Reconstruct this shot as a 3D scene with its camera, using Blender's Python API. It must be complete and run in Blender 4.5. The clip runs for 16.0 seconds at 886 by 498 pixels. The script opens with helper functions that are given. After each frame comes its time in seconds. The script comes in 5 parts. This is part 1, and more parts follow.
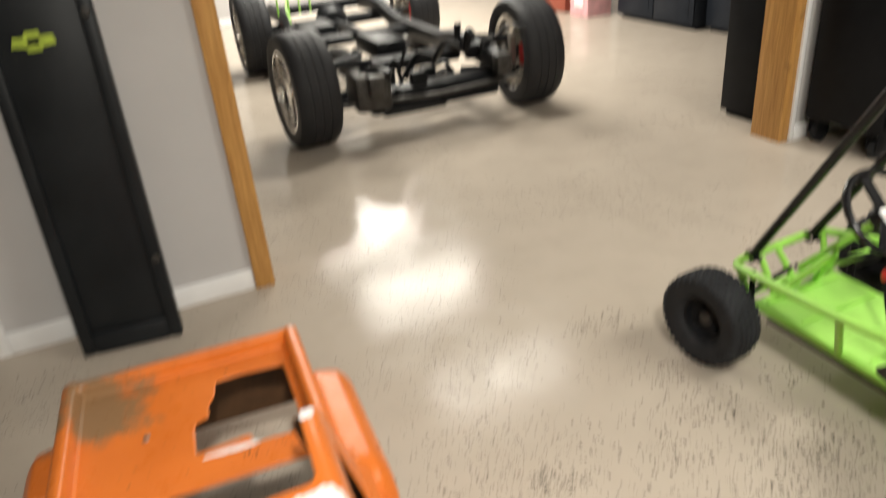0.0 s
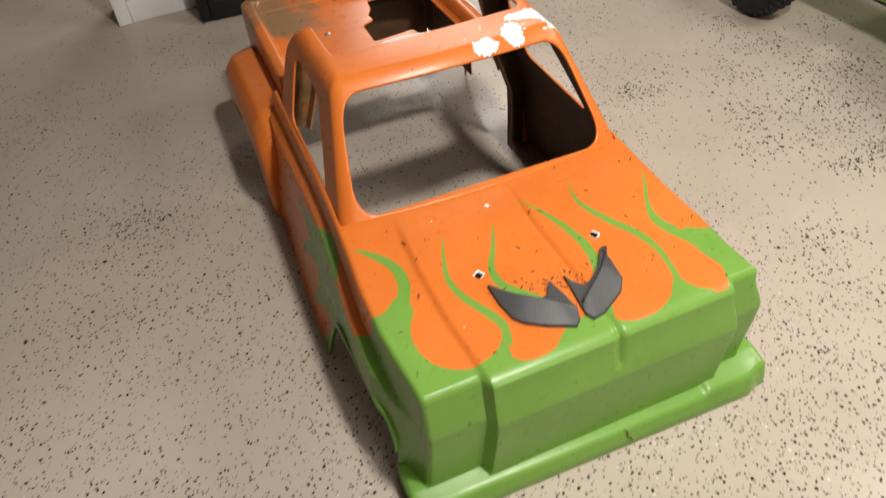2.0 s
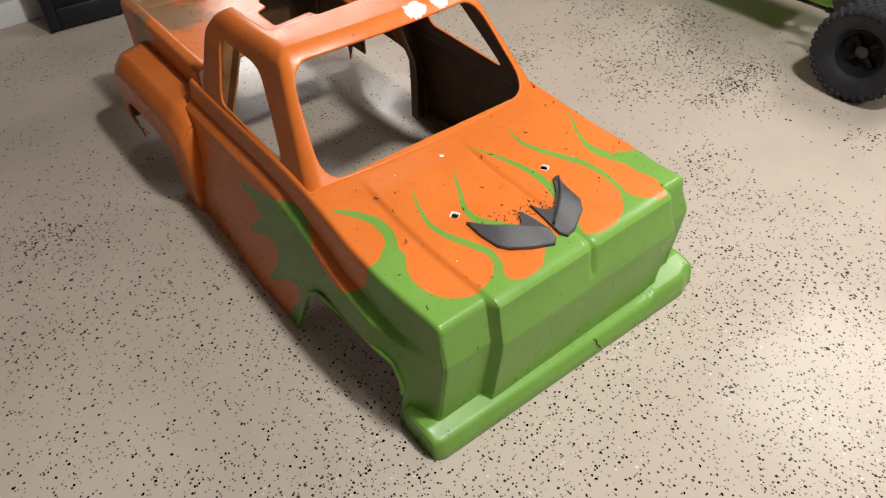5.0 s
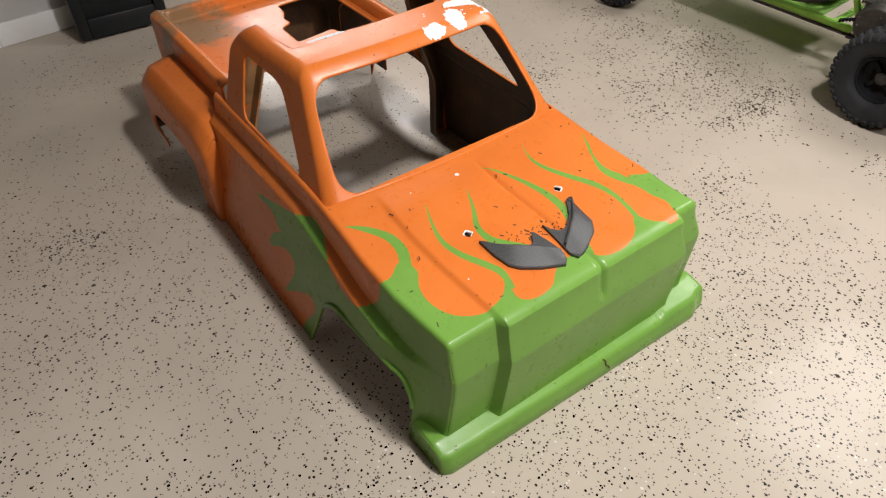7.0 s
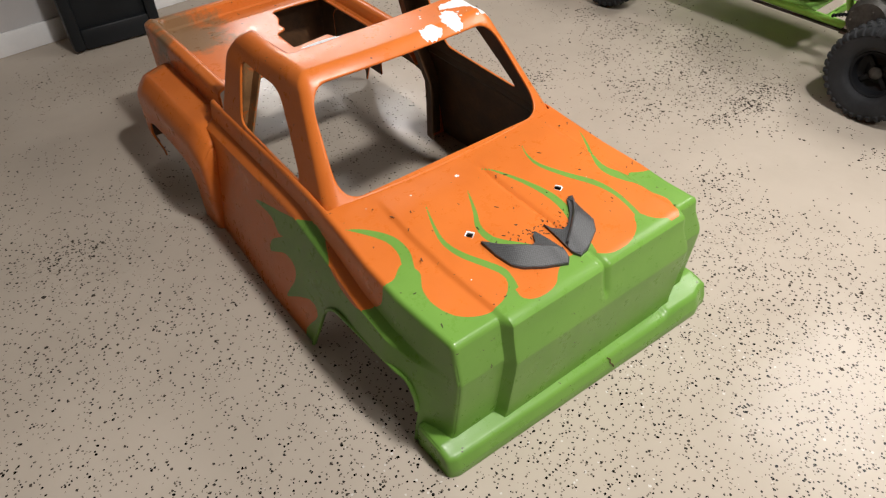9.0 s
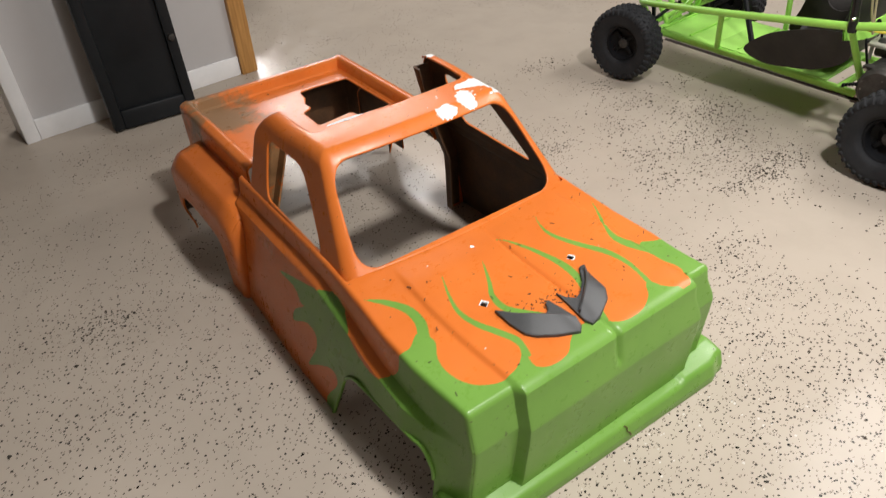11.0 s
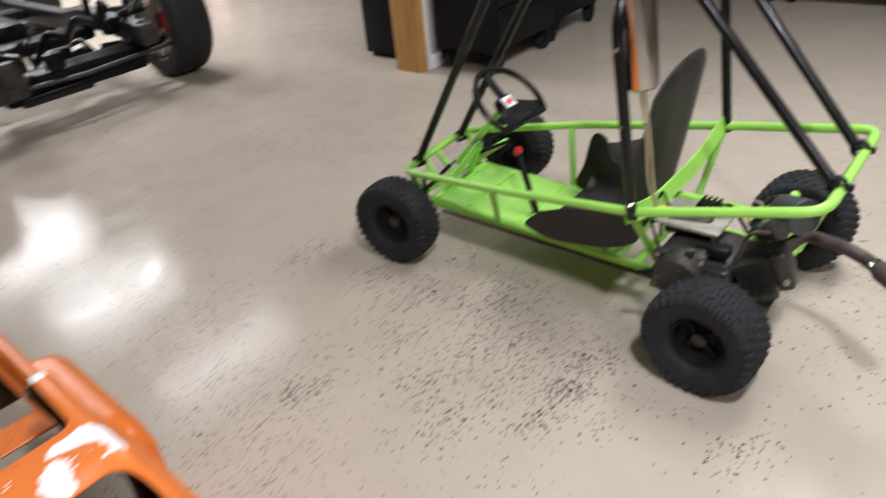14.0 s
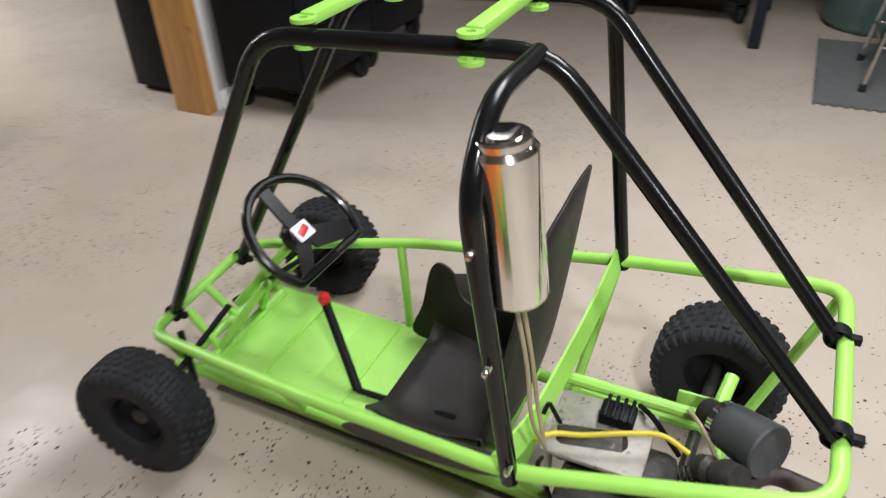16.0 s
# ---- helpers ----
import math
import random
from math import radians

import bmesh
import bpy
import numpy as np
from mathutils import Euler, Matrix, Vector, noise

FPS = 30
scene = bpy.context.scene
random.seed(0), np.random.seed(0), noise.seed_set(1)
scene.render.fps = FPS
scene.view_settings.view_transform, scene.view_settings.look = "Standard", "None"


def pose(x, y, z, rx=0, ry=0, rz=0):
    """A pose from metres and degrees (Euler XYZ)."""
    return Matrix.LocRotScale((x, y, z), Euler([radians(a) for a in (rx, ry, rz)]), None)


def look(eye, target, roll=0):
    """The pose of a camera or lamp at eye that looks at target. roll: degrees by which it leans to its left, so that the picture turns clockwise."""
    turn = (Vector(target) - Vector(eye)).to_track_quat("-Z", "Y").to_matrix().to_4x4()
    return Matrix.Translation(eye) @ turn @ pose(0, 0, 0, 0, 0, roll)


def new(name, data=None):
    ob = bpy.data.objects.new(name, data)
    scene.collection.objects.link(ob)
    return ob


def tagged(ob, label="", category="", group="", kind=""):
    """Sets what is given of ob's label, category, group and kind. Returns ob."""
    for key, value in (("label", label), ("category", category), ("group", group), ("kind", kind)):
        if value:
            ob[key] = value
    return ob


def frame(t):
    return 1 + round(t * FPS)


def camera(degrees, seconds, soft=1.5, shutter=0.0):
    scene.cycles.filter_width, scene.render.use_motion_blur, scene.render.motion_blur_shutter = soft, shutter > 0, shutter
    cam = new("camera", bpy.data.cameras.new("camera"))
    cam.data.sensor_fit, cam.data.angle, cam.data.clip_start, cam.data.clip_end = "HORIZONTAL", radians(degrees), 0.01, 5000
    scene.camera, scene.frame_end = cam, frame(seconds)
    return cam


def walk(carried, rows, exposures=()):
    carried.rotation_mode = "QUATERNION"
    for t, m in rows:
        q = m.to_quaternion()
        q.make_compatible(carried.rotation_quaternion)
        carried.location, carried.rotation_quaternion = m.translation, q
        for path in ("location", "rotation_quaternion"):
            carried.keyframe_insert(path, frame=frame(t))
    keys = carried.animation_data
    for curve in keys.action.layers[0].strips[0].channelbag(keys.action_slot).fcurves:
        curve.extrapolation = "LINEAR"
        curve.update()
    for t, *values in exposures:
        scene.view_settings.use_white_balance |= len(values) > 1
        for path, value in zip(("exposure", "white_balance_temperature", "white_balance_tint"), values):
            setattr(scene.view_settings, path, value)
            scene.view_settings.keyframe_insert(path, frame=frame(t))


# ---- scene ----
cam = camera(63.6, 16.0, soft=1.2, shutter=0.5)
PATH = [
    (0, (0.109, 0.262, 1.361), (0.784, 1.909, 0.449), -5.2),
    (0.2, (0.042, 0.229, 1.325), (0.665, 1.802, 0.258), -4.8),
    (0.5, (-0.067, 0.165, 1.295), (0.503, 1.687, 0.13), -2.5),
    (0.8, (-0.127, 0.073, 1.258), (0.257, 1.585, 0.006), -4.7),
    (1, (-0.209, 0.018, 1.268), (0.155, 1.513, -0.01), -5.4),
    (1.5, (-0.383, -0.055, 1.232), (0.098, 1.38, -0.076), -5.7),
    (2, (-0.541, -0.113, 1.234), (0.033, 1.212, -0.151), -4.7),
    (2.5, (-0.623, -0.177, 1.203), (-0.133, 1.15, -0.21), -8.6),
    (3, (-0.783, -0.111, 1.203), (-0.094, 1.146, -0.193), -4.9),
    (3.5, (-0.848, -0.073, 1.198), (-0.019, 1.074, -0.216), -1.2),
    (4, (-0.845, -0.078, 1.199), (0.056, 1.03, -0.202), -1.7),
    (4.2, (-0.84, -0.079, 1.2), (0.102, 1.007, -0.19), -1.5),
    (6.3, (-0.833, -0.093, 1.238), (0.134, 0.992, -0.136), -0.3),
    (6.5, (-0.835, -0.097, 1.24), (0.123, 1.005, -0.127), -0.6),
    (7, (-0.833, -0.094, 1.238), (0.106, 1.034, -0.121), -0.5),
    (7.5, (-0.828, -0.085, 1.23), (0.144, 1.02, -0.124), -0.6),
    (8, (-0.829, -0.086, 1.231), (0.142, 1.017, -0.126), -1.3),
    (8.2, (-0.828, -0.085, 1.229), (0.144, 1.019, -0.126), -1.4),
    (10.3, (-0.876, -0.111, 1.244), (0.05, 1.104, -0.046), -2.1),
    (10.5, (-0.869, -0.116, 1.248), (0.08, 1.124, -0.002), -2.7),
    (11, (-0.841, -0.128, 1.265), (0.132, 1.138, 0.06), -3.6),
    (11.5, (-0.751, -0.184, 1.298), (0.157, 1.196, 0.17), -6.2),
    (12, (-0.653, -0.22, 1.301), (0.152, 1.246, 0.204), -7.7),
    (12.5, (-0.564, -0.151, 1.307), (0.345, 1.236, 0.188), -9.1),
    (13, (-0.443, -0.007, 1.303), (0.584, 1.306, 0.197), -6.8),
    (13.5, (-0.257, 0.075, 1.29), (0.875, 1.278, 0.162), -6.0),
    (14, (-0.028, 0.105, 1.324), (1.264, 1.217, 0.277), -5.8),
    (14.5, (0.189, 0.19, 1.331), (1.661, 1.062, 0.295), -5.6),
    (15, (0.402, 0.287, 1.322), (1.899, 1.06, 0.246), -4.7),
    (15.5, (0.635, 0.326, 1.298), (2.044, 1.259, 0.227), -4.5),
    (16, (0.781, 0.515, 1.301), (2.272, 1.244, 0.184), -2.2),
]
walk(cam, [(t, look(eye, target, roll)) for t, eye, target, roll in PATH],
     exposures=[(0.0, 0.16, 6950, 6), (0.4, 0.0, 7000, 8), (1.0, -0.17, 7050, 10), (2.0, -0.04, 6900, 10), (2.5, 0.0, 6650, 10), (4.0, -0.05, 6550, 10), (8.0, -0.07, 6550, 10), (11.0, -0.01, 6500, 10), (12.5, 0.02, 6350, 10), (14.0, -0.09, 6150, 10), (15.0, -0.05, 6150, 10), (16.0, -0.02, 6150, 10)])

# ---- light ----
world = bpy.data.worlds.new("world")
scene.world = world
world.use_nodes = True
world.node_tree.nodes["Background"].inputs[0].default_value = (0.8, 0.85, 0.9, 1)
world.node_tree.nodes["Background"].inputs[1].default_value = 0.008
LAMP_Z = 2.62
LAMP_WATTS = 68.0
# x, y, watts factor, length, width
# the second one (y -1.95) is an added fill for the truck's front
FIXTURES = [(0.25, -0.15, 0.97, 0.20, 0.20), (0.25, -1.95, 0.70, 1.20, 0.42), (2.85, 0.30, 1.08, 1.40, 0.90)] + [(2.45, y, k, 1.25, 0.52) for y, k in ((4.85, 0.75), (6.70, 1.55), (8.50, 1.95))]


# ---- materials ----
def node_material(name):
    m = bpy.data.materials.new(name)
    m.use_nodes = True
    nt = m.node_tree
    return m, nt, nt.nodes["Principled BSDF"]


def add(nt, kind, **inputs):
    n = nt.nodes.new(kind)
    for k, v in inputs.items():
        n.inputs[k.replace("_", " ")].default_value = v
    return n


def noise_node(nt, scale, detail=4.0, rough=0.6, coord="Object"):
    tc = nt.nodes.new("ShaderNodeTexCoord")
    n = add(nt, "ShaderNodeTexNoise", Scale=scale, Detail=detail, Roughness=rough)
    nt.links.new(tc.outputs[coord], n.inputs["Vector"])
    return n


def ramp(nt, src, lo, hi, a=(0, 0, 0, 1), b=(1, 1, 1, 1)):
    r = nt.nodes.new("ShaderNodeValToRGB")
    r.color_ramp.elements[0].position, r.color_ramp.elements[1].position = lo, hi
    r.color_ramp.elements[0].color, r.color_ramp.elements[1].color = a, b
    nt.links.new(src, r.inputs["Fac"])
    return r.outputs["Color"]


def mix(nt, fac, a, b):
    n = nt.nodes.new("ShaderNodeMix")
    n.data_type = "RGBA"
    for sock, v in ((n.inputs[0], fac), (n.inputs[6], a), (n.inputs[7], b)):
        if isinstance(v, bpy.types.NodeSocket):
            nt.links.new(v, sock)
        else:
            sock.default_value = v if not isinstance(v, tuple) else (*v[:3], 1)
    return n.outputs[2]


def math_node(nt, op, a, b=0.0):
    n = nt.nodes.new("ShaderNodeMath")
    n.operation = op
    for sock, v in ((n.inputs[0], a), (n.inputs[1], b)):
        if isinstance(v, bpy.types.NodeSocket):
            nt.links.new(v, sock)
        else:
            sock.default_value = v
    return n.outputs[0]


def bump(nt, bsdf, height, strength=0.2, distance=0.002):
    b = add(nt, "ShaderNodeBump", Strength=strength, Distance=distance)
    nt.links.new(height, b.inputs["Height"])
    nt.links.new(b.outputs["Normal"], bsdf.inputs["Normal"])


def surface(name, colour, rough=0.5, metal=0.0, var=0.15, scale=8.0, fine=120.0, bump_amt=0.15, wear=None, wear_amt=0.62, coat=0.0):
    """A worn surface: two scales of colour change, uneven gloss, fine relief and, where given, worn patches."""
    m, nt, b = node_material(name)
    big = noise_node(nt, scale, 5)
    small = noise_node(nt, fine, 3)
    dark = tuple(c * (1 - var) for c in colour)
    light = tuple(min(1, c * (1 + var)) for c in colour)
    col = mix(nt, ramp(nt, big.outputs["Fac"], 0.3, 0.7), dark, light)
    col = mix(nt, math_node(nt, "MULTIPLY", ramp(nt, small.outputs["Fac"], 0.45, 0.75), 0.35), col, dark)
    if wear:
        w = noise_node(nt, scale * 2.3, 8, 0.7)
        col = mix(nt, ramp(nt, w.outputs["Fac"], wear_amt, wear_amt + 0.05), col, wear)
    nt.links.new(col, b.inputs["Base Color"])
    b.inputs["Metallic"].default_value = metal
    r = math_node(nt, "MULTIPLY_ADD", big.outputs["Fac"], 0.25)
    r.node.inputs[2].default_value = rough - 0.125
    nt.links.new(r, b.inputs["Roughness"])
    b.inputs["Coat Weight"].default_value = coat
    bump(nt, b, small.outputs["Fac"], bump_amt, 0.0015)
    return m


def floor_material():
    m, nt, b = node_material("flaked_epoxy_floor")
    tc = nt.nodes.new("ShaderNodeTexCoord")
    big = noise_node(nt, 0.9, 5)
    mid = noise_node(nt, 5.0, 6)
    warp = noise_node(nt, 160.0, 2)
    base = mix(nt, ramp(nt, big.outputs["Fac"], 0.3, 0.7), (0.45, 0.388, 0.322), (0.51, 0.443, 0.372))
    base = mix(nt, math_node(nt, "MULTIPLY", ramp(nt, mid.outputs["Fac"], 0.45, 0.8), 0.45), base, (0.39, 0.335, 0.275))
    # scattered colour flakes: three sizes, each with its own share of cells
    add_vec = nt.nodes.new("ShaderNodeVectorMath")
    add_vec.operation = "MULTIPLY_ADD"
    nt.links.new(warp.outputs["Color"], add_vec.inputs[0])
    add_vec.inputs[1].default_value = (0.0045, 0.0045, 0.0)
    nt.links.new(tc.outputs["Object"], add_vec.inputs[2])
    dens = noise_node(nt, 1.6, 5, 0.65)
    # the flakes thin out towards the wide opening
    xyz = nt.nodes.new("ShaderNodeSeparateXYZ")
    nt.links.new(tc.outputs["Object"], xyz.inputs[0])
    far = nt.nodes.new("ShaderNodeMapRange")
    far.inputs["From Min"].default_value, far.inputs["From Max"].default_value = 0.4, 2.0
    far.inputs["To Min"].default_value, far.inputs["To Max"].default_value = 0.0, 0.105
    nt.links.new(xyz.outputs[1], far.inputs["Value"])
    side = nt.nodes.new("ShaderNodeMapRange")
    side.inputs["From Min"].default_value, side.inputs["From Max"].default_value = 0.35, 1.0
    side.inputs["To Min"].default_value, side.inputs["To Max"].default_value = 0.0, 0.120
    nt.links.new(xyz.outputs[0], side.inputs["Value"])
    thin = math_node(nt, "MAXIMUM", far.outputs[0], side.outputs[0])
    for scale, radius, share, colour in ((120.0, 0.25, 0.965, (0.62, 0.59, 0.55)), (190.0, 0.31, 0.88, (0.15, 0.125, 0.10)), (145.0, 0.28, 0.87, (0.03, 0.026, 0.022)), (105.0, 0.23, 0.875, (0.010, 0.009, 0.008))):
        v = nt.nodes.new("ShaderNodeTexVoronoi")
        v.voronoi_dimensions = "2D"
        v.inputs["Scale"].default_value = scale
        nt.links.new(add_vec.outputs[0], v.inputs["Vector"])
        sep = nt.nodes.new("ShaderNodeSeparateColor")
        nt.links.new(v.outputs["Color"], sep.inputs[0])
        pick = math_node(nt, "ADD", sep.outputs[0], math_node(nt, "MULTIPLY", math_node(nt, "SUBTRACT", dens.outputs["Fac"], 0.5), 0.30))
        pick = math_node(nt, "SUBTRACT", pick, thin)
        chosen = math_node(nt, "GREATER_THAN", pick, share)
        size = math_node(nt, "MULTIPLY", math_node(nt, "ADD", sep.outputs[1], 0.45), radius)
        near = math_node(nt, "LESS_THAN", v.outputs["Distance"], size)
        base = mix(nt, math_node(nt, "MULTIPLY", chosen, near), base, colour)
    # tracked-in dirt in loose patches
    d1 = noise_node(nt, 1.7, 3)
    d2 = noise_node(nt, 42.0, 5, 0.75)
    dirt = math_node(nt, "MULTIPLY", ramp(nt, d1.outputs["Fac"], 0.58, 0.74), ramp(nt, d2.outputs["Fac"], 0.54, 0.66))
    base = mix(nt, math_node(nt, "MULTIPLY", dirt, 0.75), base, (0.09, 0.07, 0.055))
    nt.links.new(base, b.inputs["Base Color"])
    sc = noise_node(nt, 9.0, 6, 0.7)
    nt.links.new(ramp(nt, sc.outputs["Fac"], 0.3, 0.75, (0.10, 0.10, 0.10, 1), (0.27, 0.27, 0.27, 1)), b.inputs["Roughness"])
    b.inputs["Specular IOR Level"].default_value = 0.10
    wav = noise_node(nt, 7.0, 5)
    bump(nt, b, wav.outputs["Fac"], 0.34, 0.004)
    return m


def wood_material():
    m, nt, b = node_material("stained_pine")
    tc = nt.nodes.new("ShaderNodeTexCoord")
    mp = nt.nodes.new("ShaderNodeMapping")
    mp.inputs["Scale"].default_value = (1.0, 1.0, 0.06)
    nt.links.new(tc.outputs["Object"], mp.inputs["Vector"])
    g = add(nt, "ShaderNodeTexNoise", Scale=70.0, Detail=6.0, Roughness=0.65, Distortion=0.6)
    nt.links.new(mp.outputs[0], g.inputs["Vector"])
    k = noise_node(nt, 7.0, 2)
    col = mix(nt, ramp(nt, g.outputs["Fac"], 0.3, 0.72), (0.38, 0.175, 0.045), (0.64, 0.35, 0.11))
    col = mix(nt, ramp(nt, k.outputs["Fac"], 0.66, 0.76), col, (0.17, 0.075, 0.025))
    nt.links.new(col, b.inputs["Base Color"])
    b.inputs["Roughness"].default_value = 0.45
    bump(nt, b, g.outputs["Fac"], 0.25, 0.002)
    return m


def paint_material(name, colour, dark, stain=None):
    """Sprayed paint on moulded fibreglass: slight mottling, scuffs and dust pits."""
    m, nt, b = node_material(name)
    big = noise_node(nt, 6.0, 6)
    peel = noise_node(nt, 260.0, 2)
    pits = noise_node(nt, 75.0, 3, 0.7)
    scuff = noise_node(nt, 26.0, 8, 0.75)
    col = mix(nt, ramp(nt, big.outputs["Fac"], 0.35, 0.72), colour, dark)
    col = mix(nt, math_node(nt, "MULTIPLY", ramp(nt, scuff.outputs["Fac"], 0.6, 0.72), 0.35), col, dark)
    col = mix(nt, ramp(nt, pits.outputs["Fac"], 0.70, 0.72), col, (0.05, 0.03, 0.02))
    if stain:
        tc = nt.nodes.new("ShaderNodeTexCoord")
        dist = nt.nodes.new("ShaderNodeVectorMath")
        dist.operation = "DISTANCE"
        nt.links.new(tc.outputs["Object"], dist.inputs[0])
        dist.inputs[1].default_value = stain
        n2 = noise_node(nt, 11.0, 7, 0.7)
        f = math_node(nt, "SUBTRACT", math_node(nt, "ADD", n2.outputs["Fac"], 0.18), math_node(nt, "MULTIPLY", dist.outputs["Value"], 3.0))
        col = mix(nt, math_node(nt, "MULTIPLY", ramp(nt, f, 0.28, 0.46), 0.8), col, (0.17, 0.15, 0.085))
    nt.links.new(col, b.inputs["Base Color"])
    nt.links.new(ramp(nt, scuff.outputs["Fac"], 0.35, 0.7, (0.24, 0.24, 0.24, 1), (0.44, 0.44, 0.44, 1)), b.inputs["Roughness"])
    b.inputs["Specular IOR Level"].default_value = 0.32
    b.inputs["Coat Weight"].default_value = 0.06
    b.inputs["Coat Roughness"].default_value = 0.2
    bump(nt, b, peel.outputs["Fac"], 0.12, 0.001)
    return m


def carbon_material():
    m, nt, b = node_material("carbon_weave_plastic")
    tc = nt.nodes.new("ShaderNodeTexCoord")
    ch = add(nt, "ShaderNodeTexChecker", Scale=420.0)
    nt.links.new(tc.outputs["Object"], ch.inputs["Vector"])
    nt.links.new(mix(nt, ch.outputs["Fac"], (0.035, 0.036, 0.038), (0.075, 0.077, 0.08)), b.inputs["Base Color"])
    b.inputs["Roughness"].default_value = 0.42
    bump(nt, b, ch.outputs["Fac"], 0.3, 0.0008)
    return m


FLOOR = floor_material()
WOOD = wood_material()
WALL = surface("grey_wall_paint", (0.53, 0.515, 0.51), 0.75, var=0.04, scale=3.0, fine=220.0, bump_amt=0.12)
# dark tone for walls out of view, added to cut bounced fill
FILL_CUT_WALL = surface("dark_fill_cutting_wall", (0.10, 0.075, 0.055), 0.6, var=0.2, scale=4.0)
WHITE = surface("white_trim_paint", (0.86, 0.86, 0.86), 0.45, var=0.05, scale=10.0)
# ceiling stays out of view; its tone is lowered to weaken the bounce
CEIL = surface("dimmed_unseen_ceiling", (0.27, 0.26, 0.245), 0.85, var=0.03)
ORANGE = paint_material("orange_paint", (0.74, 0.192, 0.034), (0.66, 0.160, 0.026), (-0.2, 1.40, 0.33))
GREEN = paint_material("leaf_green_paint", (0.178, 0.36, 0.062), (0.145, 0.31, 0.05))
CHIP = surface("bare_white_gelcoat", (0.85, 0.86, 0.87), 0.6, var=0.06, scale=40.0)
RAW = surface("raw_brown_fibreglass", (0.10, 0.047, 0.02), 0.6, var=0.45, scale=14.0, fine=90.0, bump_amt=0.6)
OVERSPRAY = surface("oversprayed_tan_fibreglass", (0.33, 0.17, 0.07), 0.6, var=0.4, scale=16.0, fine=90.0, bump_amt=0.6, wear=(0.55, 0.15, 0.03), wear_amt=0.56)
LIME = surface("lime_green_paint", (0.355, 0.72, 0.115), 0.38, var=0.08, scale=9.0, wear=(0.20, 0.30, 0.06), wear_amt=0.68)
LIME_PAN = surface("lime_green_floor_pan", (0.37, 0.71, 0.14), 0.5, var=0.1, scale=7.0, wear=(0.17, 0.27, 0.06), wear_amt=0.66)
GLOSS_BLACK = surface("gloss_black_paint", (0.007, 0.007, 0.008), 0.24, var=0.2, scale=9.0, bump_amt=0.05, coat=0.1)
BLACK = surface("satin_black_paint", (0.010, 0.0105, 0.012), 0.42, var=0.25, scale=6.0)
BLACK_WORN = surface("worn_black_steel", (0.012, 0.014, 0.016), 0.45, var=0.3, scale=5.0, wear=(0.09, 0.09, 0.06), wear_amt=0.66)
RUBBER = surface("dusty_tyre_rubber", (0.021, 0.022, 0.0245), 0.75, var=0.35, scale=16.0, fine=140.0, bump_amt=0.4)
SLICK = surface("road_tyre_rubber", (0.02, 0.02, 0.022), 0.6, var=0.2, scale=9.0)
PLASTIC = surface("scuffed_black_plastic", (0.030, 0.027, 0.025), 0.5, var=0.35, scale=12.0, fine=60.0, bump_amt=0.4)
GREASE = surface("greasy_cast_metal", (0.058, 0.054, 0.05), 0.5, metal=0.55, var=0.5, scale=22.0, bump_amt=0.5, wear=(0.2, 0.19, 0.17), wear_amt=0.62)
ALLOY = surface("dull_aluminium", (0.42, 0.40, 0.37), 0.42, metal=0.8, var=0.3, scale=20.0)
CHROME = surface("polished_steel", (0.78, 0.77, 0.75), 0.12, metal=1.0, var=0.05, scale=10.0, bump_amt=0.02)
RUST = surface("heat_darkened_pipe", (0.085, 0.066, 0.062), 0.6, metal=0.4, var=0.3, scale=18.0, bump_amt=0.4)
RED = surface("red_plastic", (0.62, 0.03, 0.03), 0.4, var=0.1)
YELLOW = surface("yellow_hose", (0.62, 0.50, 0.03), 0.4, var=0.1)
HOSE = surface("clear_fuel_hose", (0.42, 0.35, 0.22), 0.3, var=0.15)
FILTER = surface("grey_filter_rubber", (0.06, 0.064, 0.07), 0.6, var=0.25, scale=20.0)
TRAY = surface("dirty_sheet_metal", (0.34, 0.32, 0.28), 0.55, metal=0.3, var=0.3, scale=16.0, wear=(0.14, 0.11, 0.08), wear_amt=0.58)
FOAM = surface("grey_foam_mat", (0.13, 0.135, 0.135), 0.85, var=0.12, scale=20.0, fine=200.0, bump_amt=0.5)
CARBON = carbon_material()
DEBRIS = surface("dry_dirt_crumbs", (0.055, 0.042, 0.03), 0.9, var=0.5, scale=60.0)
NAVY = surface("dark_cabinet_paint", (0.02, 0.024, 0.032), 0.35, var=0.15)
GLASSY = surface("green_tinted_tub", (0.07, 0.12, 0.11), 0.2, var=0.15)
BROWN_RED = surface("red_brown_box", (0.30, 0.07, 0.04), 0.5, var=0.15)
PINK = surface("pink_white_carton", (0.75, 0.42, 0.45), 0.55, var=0.25, scale=14.0)
LIME_BADGE = surface("lime_badge_paint", (0.42, 0.55, 0.06), 0.45, var=0.2, scale=30.0)

for dull, level in ((BLACK, 0.10), (NAVY, 0.12), (BLACK_WORN, 0.28), (RUBBER, 0.25), (PLASTIC, 0.3), (SLICK, 0.3), (GLOSS_BLACK, 0.3)):
    dull.node_tree.nodes["Principled BSDF"].inputs["Specular IOR Level"].default_value = level


# ---- building helpers ----
def finish(bm, name, angle=35):
    me = bpy.data.meshes.new(name)
    bmesh.ops.recalc_face_normals(bm, faces=bm.faces)
    bm.to_mesh(me)
    bm.free()
    me.shade_smooth()
    me.set_sharp_from_angle(angle=radians(angle))
    return me


